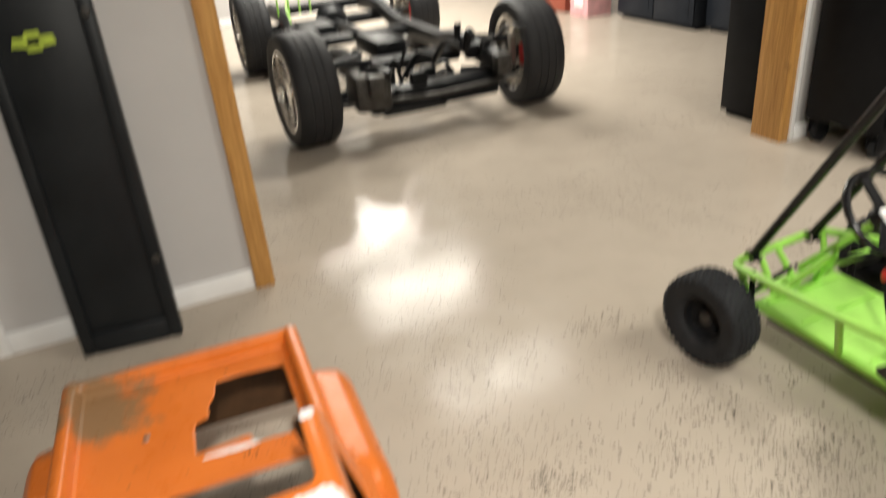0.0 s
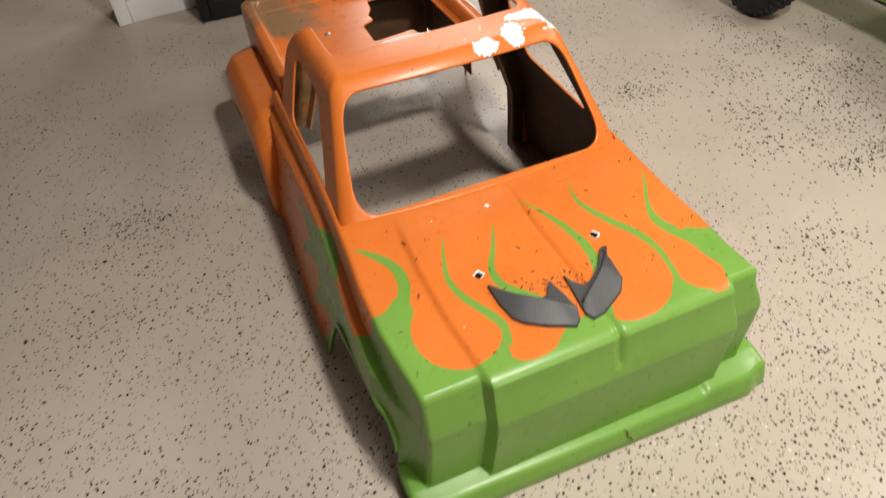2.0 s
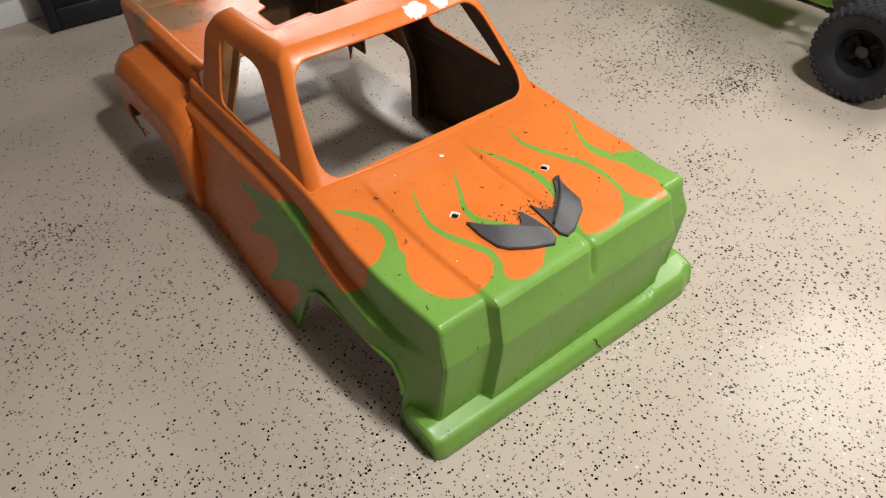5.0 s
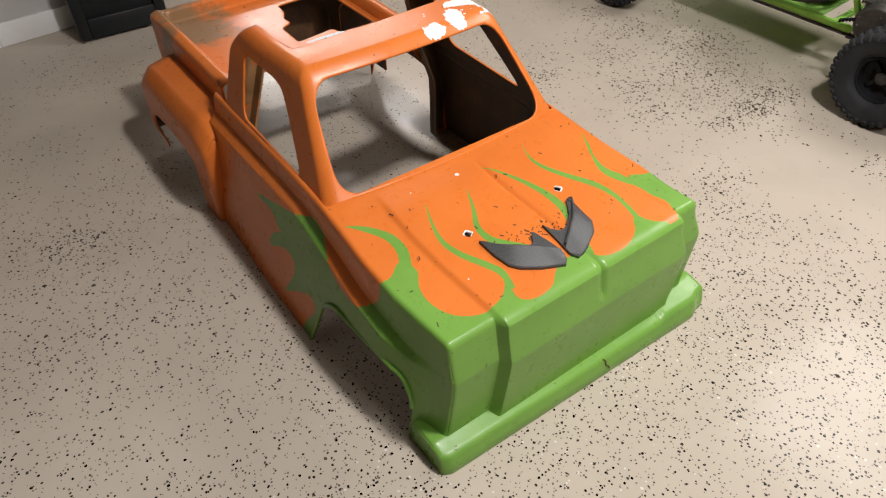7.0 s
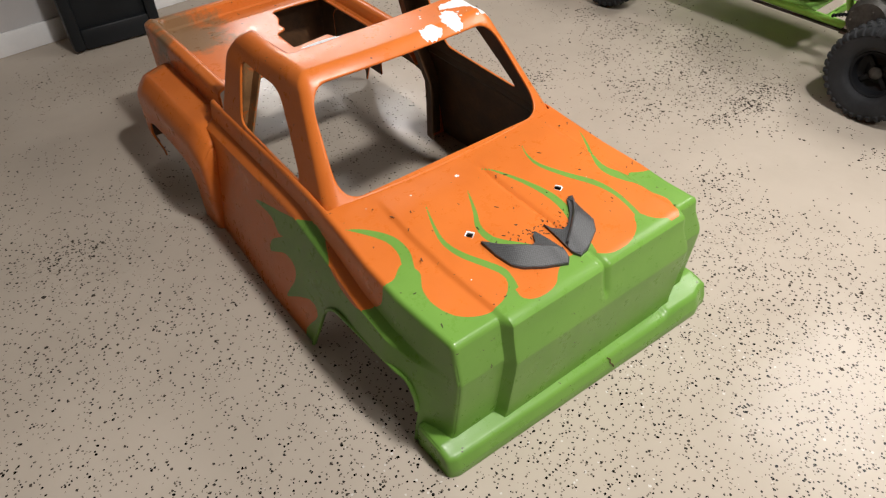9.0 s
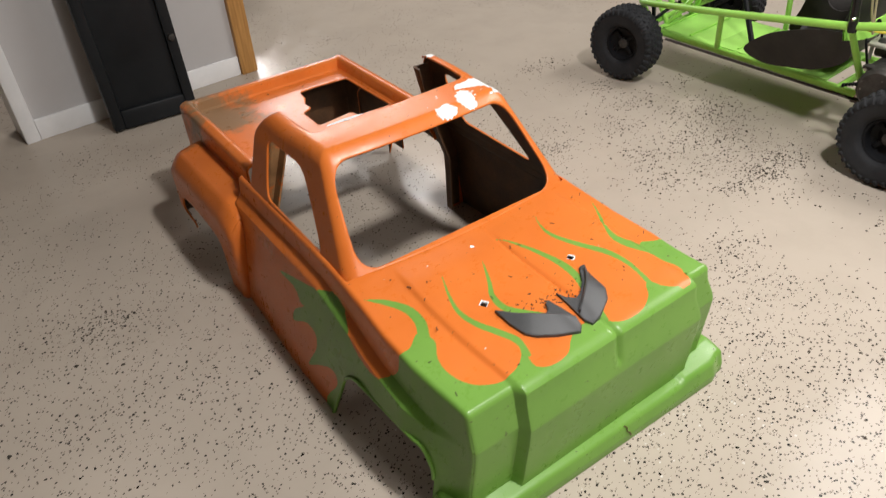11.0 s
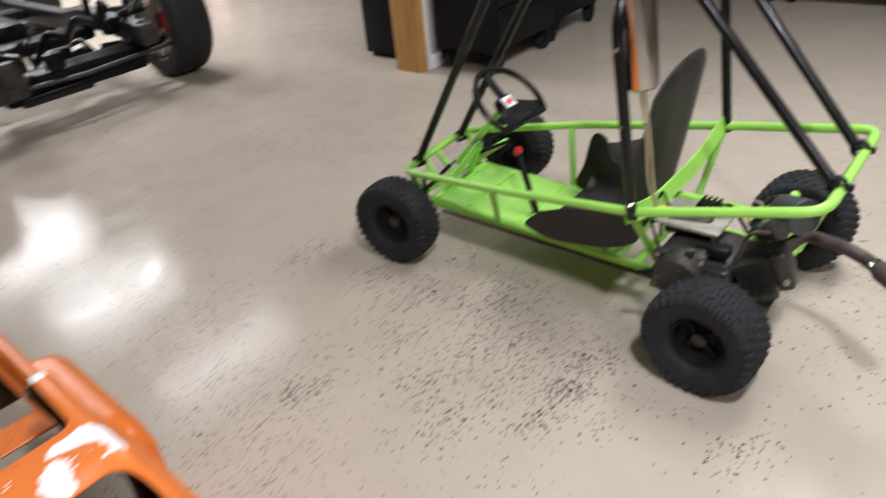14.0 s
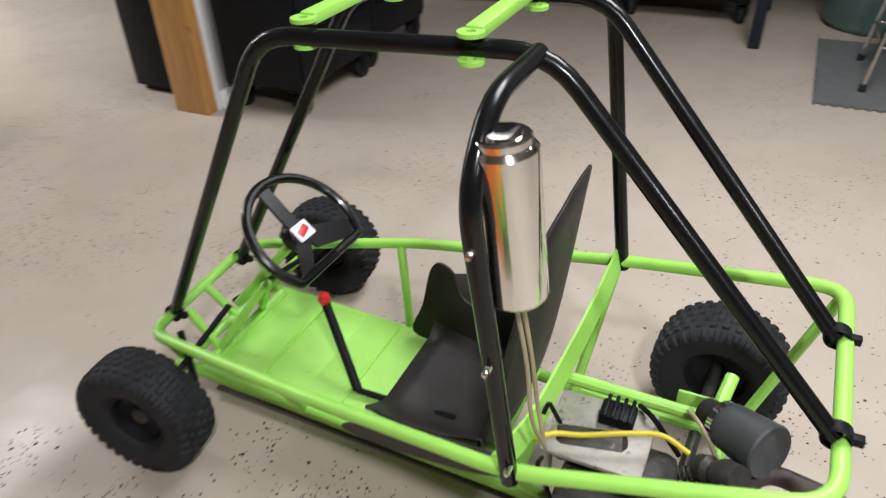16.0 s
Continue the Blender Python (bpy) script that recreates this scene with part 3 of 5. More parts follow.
# places on the body: x across, y from the front back, z up
def truck_body():
    ob = thing("toy_truck_body", (-0.035, 0.415, 0.0), "orange fibreglass toy pickup body with green flame paint", "truck body", turn=-3.5)
    flames = [
        (smooth_loop([(-0.45, 0.235), (-0.36, 0.232), (-0.327, 0.236), (-0.300, 0.237), (-0.268, 0.258), (-0.252, 0.225), (-0.272, 0.188), (-0.277, 0.150), (-0.264, 0.110), (-0.237, 0.085), (-0.204, 0.074), (-0.170, 0.081), (-0.145, 0.101), (-0.137, 0.120), (-0.141, 0.084), (-0.143, 0.062), (-0.128, 0.045), (-0.102, 0.039), (-0.072, 0.047), (-0.049, 0.069), (-0.02, 0.085), (0.012, 0.085), (0.039, 0.080), (0.047, 0.058), (0.069, 0.040), (0.099, 0.035), (0.127, 0.043), (0.157, 0.064), (0.175, 0.088), (0.190, 0.090), (0.198, 0.068), (0.212, 0.049), (0.226, 0.042), (0.246, 0.049), (0.267, 0.070), (0.274, 0.093), (0.264, 0.135), (0.270, 0.190), (0.320, 0.172), (0.45, 0.170), (0.45, 0.0), (-0.45, 0.0)], 5), 1),
        (lens([(-0.305, 0.394), (-0.275, 0.365), (-0.249, 0.323), (-0.247, 0.280), (-0.264, 0.240), (-0.274, 0.20)], [0.0005, 0.007, 0.010, 0.011, 0.011, 0.003]), 1),
        (lens([(-0.138, 0.360), (-0.163, 0.298), (-0.174, 0.252), (-0.166, 0.208), (-0.141, 0.158), (-0.130, 0.128), (-0.137, 0.085)], [0.0005, 0.003, 0.005, 0.007, 0.008, 0.008, 0.004]), 1),
        (lens([(-0.042, 0.346), (-0.072, 0.284), (-0.093, 0.248), (-0.096, 0.215), (-0.084, 0.190), (-0.03, 0.12), (-0.02, 0.06)], [0.0005, 0.004, 0.006, 0.008, 0.008, 0.010, 0.02]), 1),
        (lens([(0.018, 0.392), (0.045, 0.346), (0.070, 0.288), (0.084, 0.230), (0.080, 0.180), (0.06, 0.13), (0.03, 0.07)], [0.0005, 0.003, 0.006, 0.009, 0.009, 0.009, 0.02]), 1),
        (lens([(0.151, 0.396), (0.133, 0.358), (0.131, 0.316), (0.155, 0.262), (0.186, 0.208), (0.197, 0.164), (0.195, 0.126), (0.185, 0.085)], [0.0005, 0.002, 0.005, 0.007, 0.008, 0.006, 0.005, 0.006]), 1),
        (lens([(0.292, 0.359), (0.270, 0.312), (0.243, 0.264), (0.235, 0.226), (0.247, 0.192), (0.275, 0.155)], [0.0005, 0.003, 0.004, 0.009, 0.012, 0.018]), 1),
    ]
    diamond = ((-0.009, 0.002), (-0.001, -0.009), (0.010, -0.002), (0.002, 0.009))
    holes = [on_hood([(x + dx, y + dy) for dx, dy in diamond]) for x, y in ((-0.122, 0.240), (0.112, 0.240))]
    # bare rings round the holes and small paint chips
    rr = random.Random(3)
    marks = [(-0.033, 0.390, 0.006), (-0.146, 0.397, 0.003), (-0.06, 0.29, 0.0022), (0.02, 0.22, 0.0022), (-0.24, 0.42, 0.0025), (-0.19, 0.15, 0.002), (0.185, 0.23, 0.0025)]
    flames += [([(x + q * rr.uniform(0.6, 1.15) * math.cos(a), y + q * rr.uniform(0.6, 1.15) * math.sin(a)) for a in (k * math.pi / 5 for k in range(10))], 2) for x, y, q in marks]
    flames += [([(x + 1.22 * dx, y + 1.22 * dy) for dx, dy in diamond], 2) for x, y in ((-0.121, 0.241), (0.113, 0.239))]
    flames = [(on_hood(p), c) for p, c in flames]
    side_green = [(smooth_loop([(0.0, 0.5), (0.235, 0.5), (0.238, 0.325), (0.248, 0.27), (0.29, 0.232), (0.345, 0.228), (0.39, 0.24), (0.43, 0.262), (0.485, 0.282), (0.55, 0.268), (0.62, 0.248), (0.744, 0.213), (0.665, 0.213), (0.63, 0.192), (0.605, 0.198), (0.66, 0.158), (0.668, 0.122), (0.60, 0.158), (0.555, 0.155), (0.55, 0.12), (0.575, 0.075), (0.585, 0.048), (0.53, 0.085), (0.476, 0.112), (0.450, 0.09), (0.47, -0.02), (0.0, -0.02)], 5), 1)]
    arch = round_poly([(0.124, -0.05), (0.122, 0.115), (0.146, 0.166), (0.37, 0.171), (0.415, 0.138), (0.460, 0.0), (0.460, -0.05)], 0.026)
    c = 0.007
    shell("front_body", ob, {
        "top": ((-0.36, 0.36), (0.045, 1.0), 0.0045, [round_poly([(-0.350, 0.456), (0.350, 0.456), (0.350, 1.2), (-0.350, 1.2)], 0.01)] + holes, flames),
        "front": ((-0.36, 0.36), (0.03, 0.33), 0.0045, [], [(np.array([(-1, -1), (1, -1), (1, 1), (-1, 1)]), 1)]),
        "left": ((0.045, 1.0), (0.0, 0.33), 0.0045, [arch], side_green),
        "right": ((0.045, 1.0), (0.0, 0.33), 0.0045, [arch], side_green),
    }, (-0.36, 0.045, -0.3), (0.36, 1.3, 0.33), 0.010, nose_warp, "orange hood and doors with green flame nose")
    wind = round_poly([(-0.270, 0.346), (0.270, 0.346), (0.284, 0.524), (-0.284, 0.524)], 0.052, 7)
    win = round_poly([(0.106, 0.346), (0.384, 0.353), (0.388, 0.41), (0.386, 0.496), (0.19, 0.494), (0.145, 0.482), (0.122, 0.42)], 0.022)
    rnd = random.Random(5)

    def ragged(pts, k=0.006):
        return np.array([(x + rnd.uniform(-k, k), y + rnd.uniform(-k, k) * 1.6) for x, y in smooth_loop(pts, 7)])

    K = 0.95
    chips = [(ragged([(x, y * K if y < 0.4 else y) for x, y in pts]), 2) for pts in (
        [(0.060, -0.01), (0.063, 0.022), (0.085, 0.034), (0.115, 0.03), (0.122, 0.012), (0.13, -0.01)],
        [(0.15, 0.0), (0.15, 0.045), (0.17, 0.085), (0.195, 0.095), (0.21, 0.06), (0.205, 0.02), (0.19, -0.01)],
        [(0.185, 0.125), (0.205, 0.152), (0.25, 0.163), (0.29, 0.15), (0.31, 0.10), (0.31, 0.0), (0.282, -0.005), (0.275, 0.05), (0.255, 0.085), (0.235, 0.09), (0.21, 0.105)],
        [(0.262, 0.455), (0.28, 0.52), (0.31, 0.50), (0.31, 0.455)])]
    chips += [(ragged([(x - q, y), (x, y + q), (x + q, y), (x, y - q)], 0.0025), 2) for x, y, q in ((rnd.uniform(0.05, 0.27), rnd.uniform(0.0, 0.13), rnd.choice((0.003, 0.004, 0.006))) for _ in range(16))]
    front_chips = [(ragged(pts, 0.003), 2) for pts in ([(0.060, 0.555), (0.066, 0.532), (0.11, 0.530), (0.125, 0.555)], [(0.152, 0.555), (0.16, 0.531), (0.19, 0.53), (0.20, 0.555)])]
    side_chips = [(ragged([(0.025, 0.555), (0.016, 0.525), (0.074, 0.528), (0.12, 0.535), (0.13, 0.555)], 0.003), 2)]
    cut_roof = round_poly([(-0.258, 0.178), (0.258, 0.178), (0.262, 0.7), (-0.262, 0.7)], 0.03)
    shell("cab", ob, {
        "top": ((-0.30, 0.30), (0.0, 0.5), 0.006, [cut_roof], chips),
        "front": ((-0.30, 0.30), (0.32, 0.545), 0.006, [wind], front_chips),
        "left": ((0.0, 0.5), (0.32, 0.545), 0.006, [win], []),
        "right": ((0.0, 0.5), (0.32, 0.545), 0.006, [win], side_chips),
        "back": ((-0.30, 0.30), (0.32, 0.545), 0.006, [np.array([(-0.285, 0.1), (0.285, 0.1), (0.285, 0.7), (-0.285, 0.7)])], []),
    }, (-0.30, 0.0, 0.1), (0.30, 0.5, 0.545), 0.026, cab_warp, "orange cab frame with cut-out roof and flaking white patches")
    hole = round_poly([(0.060, 1.392), (0.12, 1.396), (0.226, 1.388), (0.230, 1.125), (0.122, 1.128), (0.114, 1.160), (0.0, 1.146), (0.003, 1.252), (0.040, 1.268), (0.034, 1.30), (0.056, 1.34)], 0.010, 3)
    edge = [(smooth_loop(p, 4), 2) for p in ([(0.0, 1.128), (0.07, 1.136), (0.14, 1.13), (0.10, 1.12)], [(-0.23, 1.06), (-0.19, 1.075), (-0.2, 1.05)])]
    shell("bed", ob, {
        "top": ((-0.285, 0.285), (1.0, 1.505), 0.006, [hole], edge),
        "left": ((1.0, 1.505), (0.14, 0.36), 0.006, [np.array([(0.9, 0.0), (1.16, 0.0), (1.16, 0.292), (0.9, 0.292)])], []),
        "right": ((1.0, 1.505), (0.14, 0.36), 0.006, [np.array([(0.9, 0.0), (1.16, 0.0), (1.16, 0.292), (0.9, 0.292)])], []),
        "back": ((-0.285, 0.285), (0.12, 0.36), 0.006, [], []),
    }, (-0.285, 0.7, -0.1), (0.285, 1.505, 0.36), 0.014, bed_warp, "orange pickup bed panel with a jagged hole and grey stains")
    flare = smooth_loop([(1.045, -0.1), (1.047, 0.0), (1.05, 0.08), (1.062, 0.145), (1.10, 0.182), (1.20, 0.192), (1.30, 0.182), (1.352, 0.150), (1.372, 0.09), (1.380, 0.02), (1.382, -0.1)], 4)
    for s in (-1, 1):
        lo, hi = sorted((s * 0.275, s * 0.384))
        outer = "left" if s < 0 else "right"
        shell("rear_fender", ob, {
            "top": ((lo, hi), (0.958, 1.415), 0.008, [], []),
            outer: ((0.958, 1.415), (0.0, 0.292), 0.008, [flare, np.array([(1.37, -0.1), (1.6, -0.1), (1.6, 0.05), (1.405, 0.04), (1.39, 0.02)])], []),
            "front": ((lo, -0.320) if s < 0 else (0.320, hi), (0.0, 0.292), 0.008, [], []),
            "back": ((lo, hi), (0.06, 0.292), 0.008, [], []),
        }, (lo - (0.1 if s > 0 else 0), 0.958, -0.1), (hi + (0.1 if s < 0 else 0), 1.415, 0.292), 0.018, fender_warp, "orange flared rear fender")
    all_green = [(np.array([(-9, -9), (9, -9), (9, 9), (-9, 9)]), 1)]
    shell("front_bumper", ob, {
        "top": ((-0.354, 0.384), (-0.010, 0.112), 0.006, [], all_green),
        "front": ((-0.354, 0.384), (0.0, 0.066), 0.006, [], all_green),
        "left": ((-0.010, 0.11), (0.0, 0.066), 0.006, [], all_green),
        "right": ((-0.010, 0.11), (0.0, 0.066), 0.006, [], all_green),
    }, (-0.354, -0.010, -0.1), (0.384, 0.3, 0.066), 0.009, bumper_warp, "green moulded front bumper with a crack")
    # inner flanges of the rear cab pillars
    for s, z0, mt, lab in ((-1, 0.265, OVERSPRAY, "tan fibreglass pillar flange with orange overspray"), (1, 0.02, RAW, "brown raw fibreglass pillar flange")):
        bm = bmesh.new()
        rows = []
        wide = 0.066 if s < 0 else 0.045
        for k in range(9):
            z = z0 + ((0.470 if s < 0 else 0.515) - z0) * k / 8
            o = 0.340 - 0.046 * min(1, max(0, (z - 0.2) / 0.135)) - 0.056 * max(0, (z - 0.335) / 0.195)
            v = 0.948 - 0.02 * max(0, (z - 0.33) / 0.2)
            rows.append([bm.verts.new((s * uu, vv, z)) for uu, vv in ((o, v), (o - wide, v), (o - wide - 0.003, v - 0.03), (o - wide + 0.002, v - 0.03), (o - wide + 0.005, v - 0.005), (o, v - 0.005))])
        for a, b in zip(rows, rows[1:]):
            for i in range(6):
                j = (i + 1) % 6
                bm.faces.new((a[i], a[j], b[j], b[i]))
        bm.faces.new(rows[0])
        bm.faces.new(rows[-1][::-1])
        part("pillar_flange", bm, mt, ob, lab)
    for s in (-1, 1):
        rim = np.array([(s * 0.36, y, max(z, 0.004)) for y, z in arch if z > -0.01])
        lip = [(p[0] + s * 0.0025, p[1], p[2]) for p in nose_warp(rim, "rim").tolist()]
        part("arch_lip", tube(bmesh.new(), lip, 0.0042, 8), GREEN, ob, "rolled green wheel arch lip")
    crack = [(0.060, 0.004, 0.048), (0.066, 0.0, 0.042), (0.064, -0.003, 0.034), (0.072, -0.0045, 0.026), (0.076, -0.0055, 0.016)]
    part("crack", tube(bmesh.new(), crack, 0.0013, 6), RAW, ob, "dark crack in the bumper")
    # two pointed emblem wings on the hood
    def resample(line, count):
        p = np.array(line, float)
        d = np.concatenate([[0], np.cumsum(np.linalg.norm(np.diff(p, axis=0), axis=1))])
        t = np.linspace(0, d[-1], count)
        return np.stack([np.interp(t, d, p[:, 0]), np.interp(t, d, p[:, 1])], 1).tolist()

    def hood_z(x, y):
        return float(ztop(np.array(y))) + 0.009
    wings = (([(-0.119, 0.209), (-0.101, 0.184), (-0.081, 0.166), (-0.05, 0.146), (-0.035, 0.149), (-0.024, 0.167), (-0.016, 0.17), (-0.009, 0.14), (-0.003, 0.104), (-0.01, 0.082), (-0.021, 0.073), (-0.064, 0.092), (-0.098, 0.114), (-0.111, 0.131), (-0.118, 0.167)], 1), ([(0.011, 0.175), (0.017, 0.157), (0.033, 0.142), (0.05, 0.147), (0.078, 0.17), (0.1, 0.201), (0.104, 0.171), (0.101, 0.128), (0.084, 0.105), (0.036, 0.079), (0.012, 0.074), (0.004, 0.088), (0.009, 0.137)], -1))
    for pts, side in wings:
        bm = bmesh.new()
        outer = [pts[0]] + pts[:7:-1] if side > 0 else pts[5:12] + [(0.006, 0.104)]
        base = [bm.verts.new((x, y, hood_z(x, y) - 0.004)) for x, y in pts]
        low = [bm.verts.new((x, y, hood_z(x, y) + 0.003)) for x, y in pts]
        n = len(pts)
        for i in range(n):
            j = (i + 1) % n
            bm.faces.new((base[i], base[j], low[j], low[i]))
        bm.faces.new(low)
        # a raised blade slopes from a ridge down to the outer edge and drops behind the ridge
        rim = resample(outer, 13)
        crest = resample([(-side * x, y) for x, y in ((0.1135, 0.199), (0.100, 0.178), (0.082, 0.158), (0.047, 0.131), (0.013, 0.108))], 13)
        rows = []
        for k, ((x, y), (cx, cy)) in enumerate(zip(rim, crest)):
            h = 0.006 + 0.009 * min(1.0, k / 5) - 0.004 * max(0.0, (k - 9) / 3)
            rows.append([bm.verts.new(p) for p in ((x, y, hood_z(x, y) - 0.001), (x * 0.96 + cx * 0.04, y * 0.96 + cy * 0.04, hood_z(x, y) + 0.0040), (cx, cy, hood_z(cx, cy) + h), (cx + side * 0.002, cy + 0.003, hood_z(cx, cy) + h - 0.0015), (cx + side * 0.004, cy + 0.007, hood_z(cx, cy) + 0.001))])
        for a, b in zip(rows, rows[1:]):
            for i in range(4):
                bm.faces.new((a[i], a[i + 1], b[i + 1], b[i]))
        bm.faces.new(rows[0])
        bm.faces.new(rows[-1][::-1])
        bmesh.ops.recalc_face_normals(bm, faces=bm.faces)
        part("emblem_wing", bm, CARBON, ob, "dark grey carbon-weave emblem wing", 25)
    # dry leaf bits and grit lying on the hood
    rg = random.Random(21)
    bm = bmesh.new()
    spots = [(rg.uniform(-0.31, 0.31), rg.uniform(0.07, 0.43), 1.0) for _ in range(36)] + [(rg.gauss(-0.03, 0.03), rg.gauss(0.178, 0.012), 0.8) for _ in range(38)] + [(rg.gauss(0.05, 0.02), rg.gauss(0.17, 0.01), 0.7) for _ in range(12)]
    for x, y, k in spots:
        a, ln = rg.uniform(0, 180), k * rg.choice((0.0012, 0.0018, 0.003, 0.0045))
        z = hood_z(x, y) - (0.003 if -0.24 < x < 0.29 else 0.009)
        box(bm, (-ln, -0.0008, -0.0012), (ln, 0.0008, 0.001), 0.0, pose(x, y, z, 0, 0, a))
    for _ in range(34):
        x, y = rg.choice((rg.uniform(-0.24, 0.24), rg.gauss(0.12, 0.05))), rg.choice((rg.uniform(1.07, 1.46), rg.gauss(1.10, 0.02)))
        if not (0.0 < x < 0.24 and 1.14 < y < 1.41) and abs(x) < 0.24 and 1.065 < y < 1.46:
            ln = rg.choice((0.001, 0.002, 0.003))
            box(bm, (-ln, -0.001, -0.001), (ln, 0.001, 0.001), 0.0, pose(x, y, 0.3265, 0, 0, rg.uniform(0, 180)))
    tagged(part("dirt_specks", bm, DEBRIS, ob), "dry leaf bits and grit on the hood", kind="stuff")
    part("screw", lathe(bmesh.new(), [(0, 0.003), (0.005, 0.002), (0.008, 0.001), (0.009, -0.001)], 12, pose(-0.10, 1.25, 0.327)), ALLOY, ob, "small steel screw in the bed")
    return ob


truck_body()


# ---- wheels ----
def knobby_wheel(name, parent, at, radius, width, turn, steer_label, rim_r):
    """A knobby kart wheel whose axle runs along x; the outer face looks to -x before the turn."""
    w = new(name)
    w.parent = parent
    w.matrix_basis = pose(*at, 0, 0, turn)
    tagged(w, steer_label)
    m = pose(0, 0, 0, 0, 90, 0)
    h, r = width / 2, radius
    prof = smooth_loop([(rim_r * 0.98, -h * 0.62), (rim_r * 1.15, -h * 0.88), (r * 0.74, -h * 1.0), (r * 0.86, -h * 0.98), (r * 0.925, -h * 0.84), (r * 0.955, -h * 0.55), (r * 0.96, 0), (r * 0.955, h * 0.55), (r * 0.925, h * 0.84), (r * 0.86, h * 0.98), (r * 0.74, h * 1.0), (rim_r * 1.15, h * 0.88), (rim_r * 0.98, h * 0.62)], 7, closed=False)
    lugs, per = 34, 8
    seg = lugs * per
    edges = (-1.0, -0.70, -0.36, 0.0, 0.36, 0.70, 1.0)
    bm = bmesh.new()
    rings = []
    nrm = np.gradient(prof, axis=0)
    nrm = np.stack([nrm[:, 1], -nrm[:, 0]], 1) / np.linalg.norm(nrm, axis=1, keepdims=True)
    for (pr, ph), nn in zip(prof, nrm):
        ring = []
        for k in range(seg):
            e = 0.0
            if pr > r * 0.83:
                row = next((i for i in range(6) if edges[i] <= ph / h <= edges[i + 1]), 0)
                if min(abs(ph / h - q) for q in edges[1:-1]) > 0.075 and (k + (per // 2 if row % 2 else 0)) % per < per - 4:
                    e = 0.0048
            a = 2 * math.pi * k / seg
            q = pr + nn[0] * e
            ring.append(bm.verts.new(m @ Vector((q * math.cos(a), q * math.sin(a), ph + nn[1] * e))))
        rings.append(ring)
    for ra, rb in zip(rings, rings[1:]):
        for k in range(seg):
            bm.faces.new((ra[k], ra[(k + 1) % seg], rb[(k + 1) % seg], rb[k]))
    part("tyre", bm, RUBBER, w, "knobby dusty rubber tyre", 30)
    bm = lathe(bmesh.new(), [(rim_r, -h * 0.62), (rim_r * 0.97, -h * 0.66), (rim_r * 0.88, -h * 0.6), (rim_r * 0.82, -h * 0.25), (rim_r * 0.55, -h * 0.12), (rim_r * 0.3, -h * 0.2), (rim_r * 0.3, h * 0.2), (rim_r * 0.8, h * 0.3), (rim_r * 0.9, h * 0.6), (rim_r, h * 0.62)], 28, m)
    for k in range(4):
        box(bm, (-h * 0.32, -0.008, rim_r * 0.25), (-h * 0.14, 0.008, rim_r * 0.8), 0.003, pose(0, 0, 0, 45 + 90 * k, 0, 0))
    part("rim", bm, BLACK, w, "black steel rim")
    bm = lathe(bmesh.new(), [(0, -h * 0.52), (0.012, -h * 0.5), (0.02, -h * 0.42), (0.022, -h * 0.15)], 12, m)
    part("hub", bm, GREASE, w)
    return w


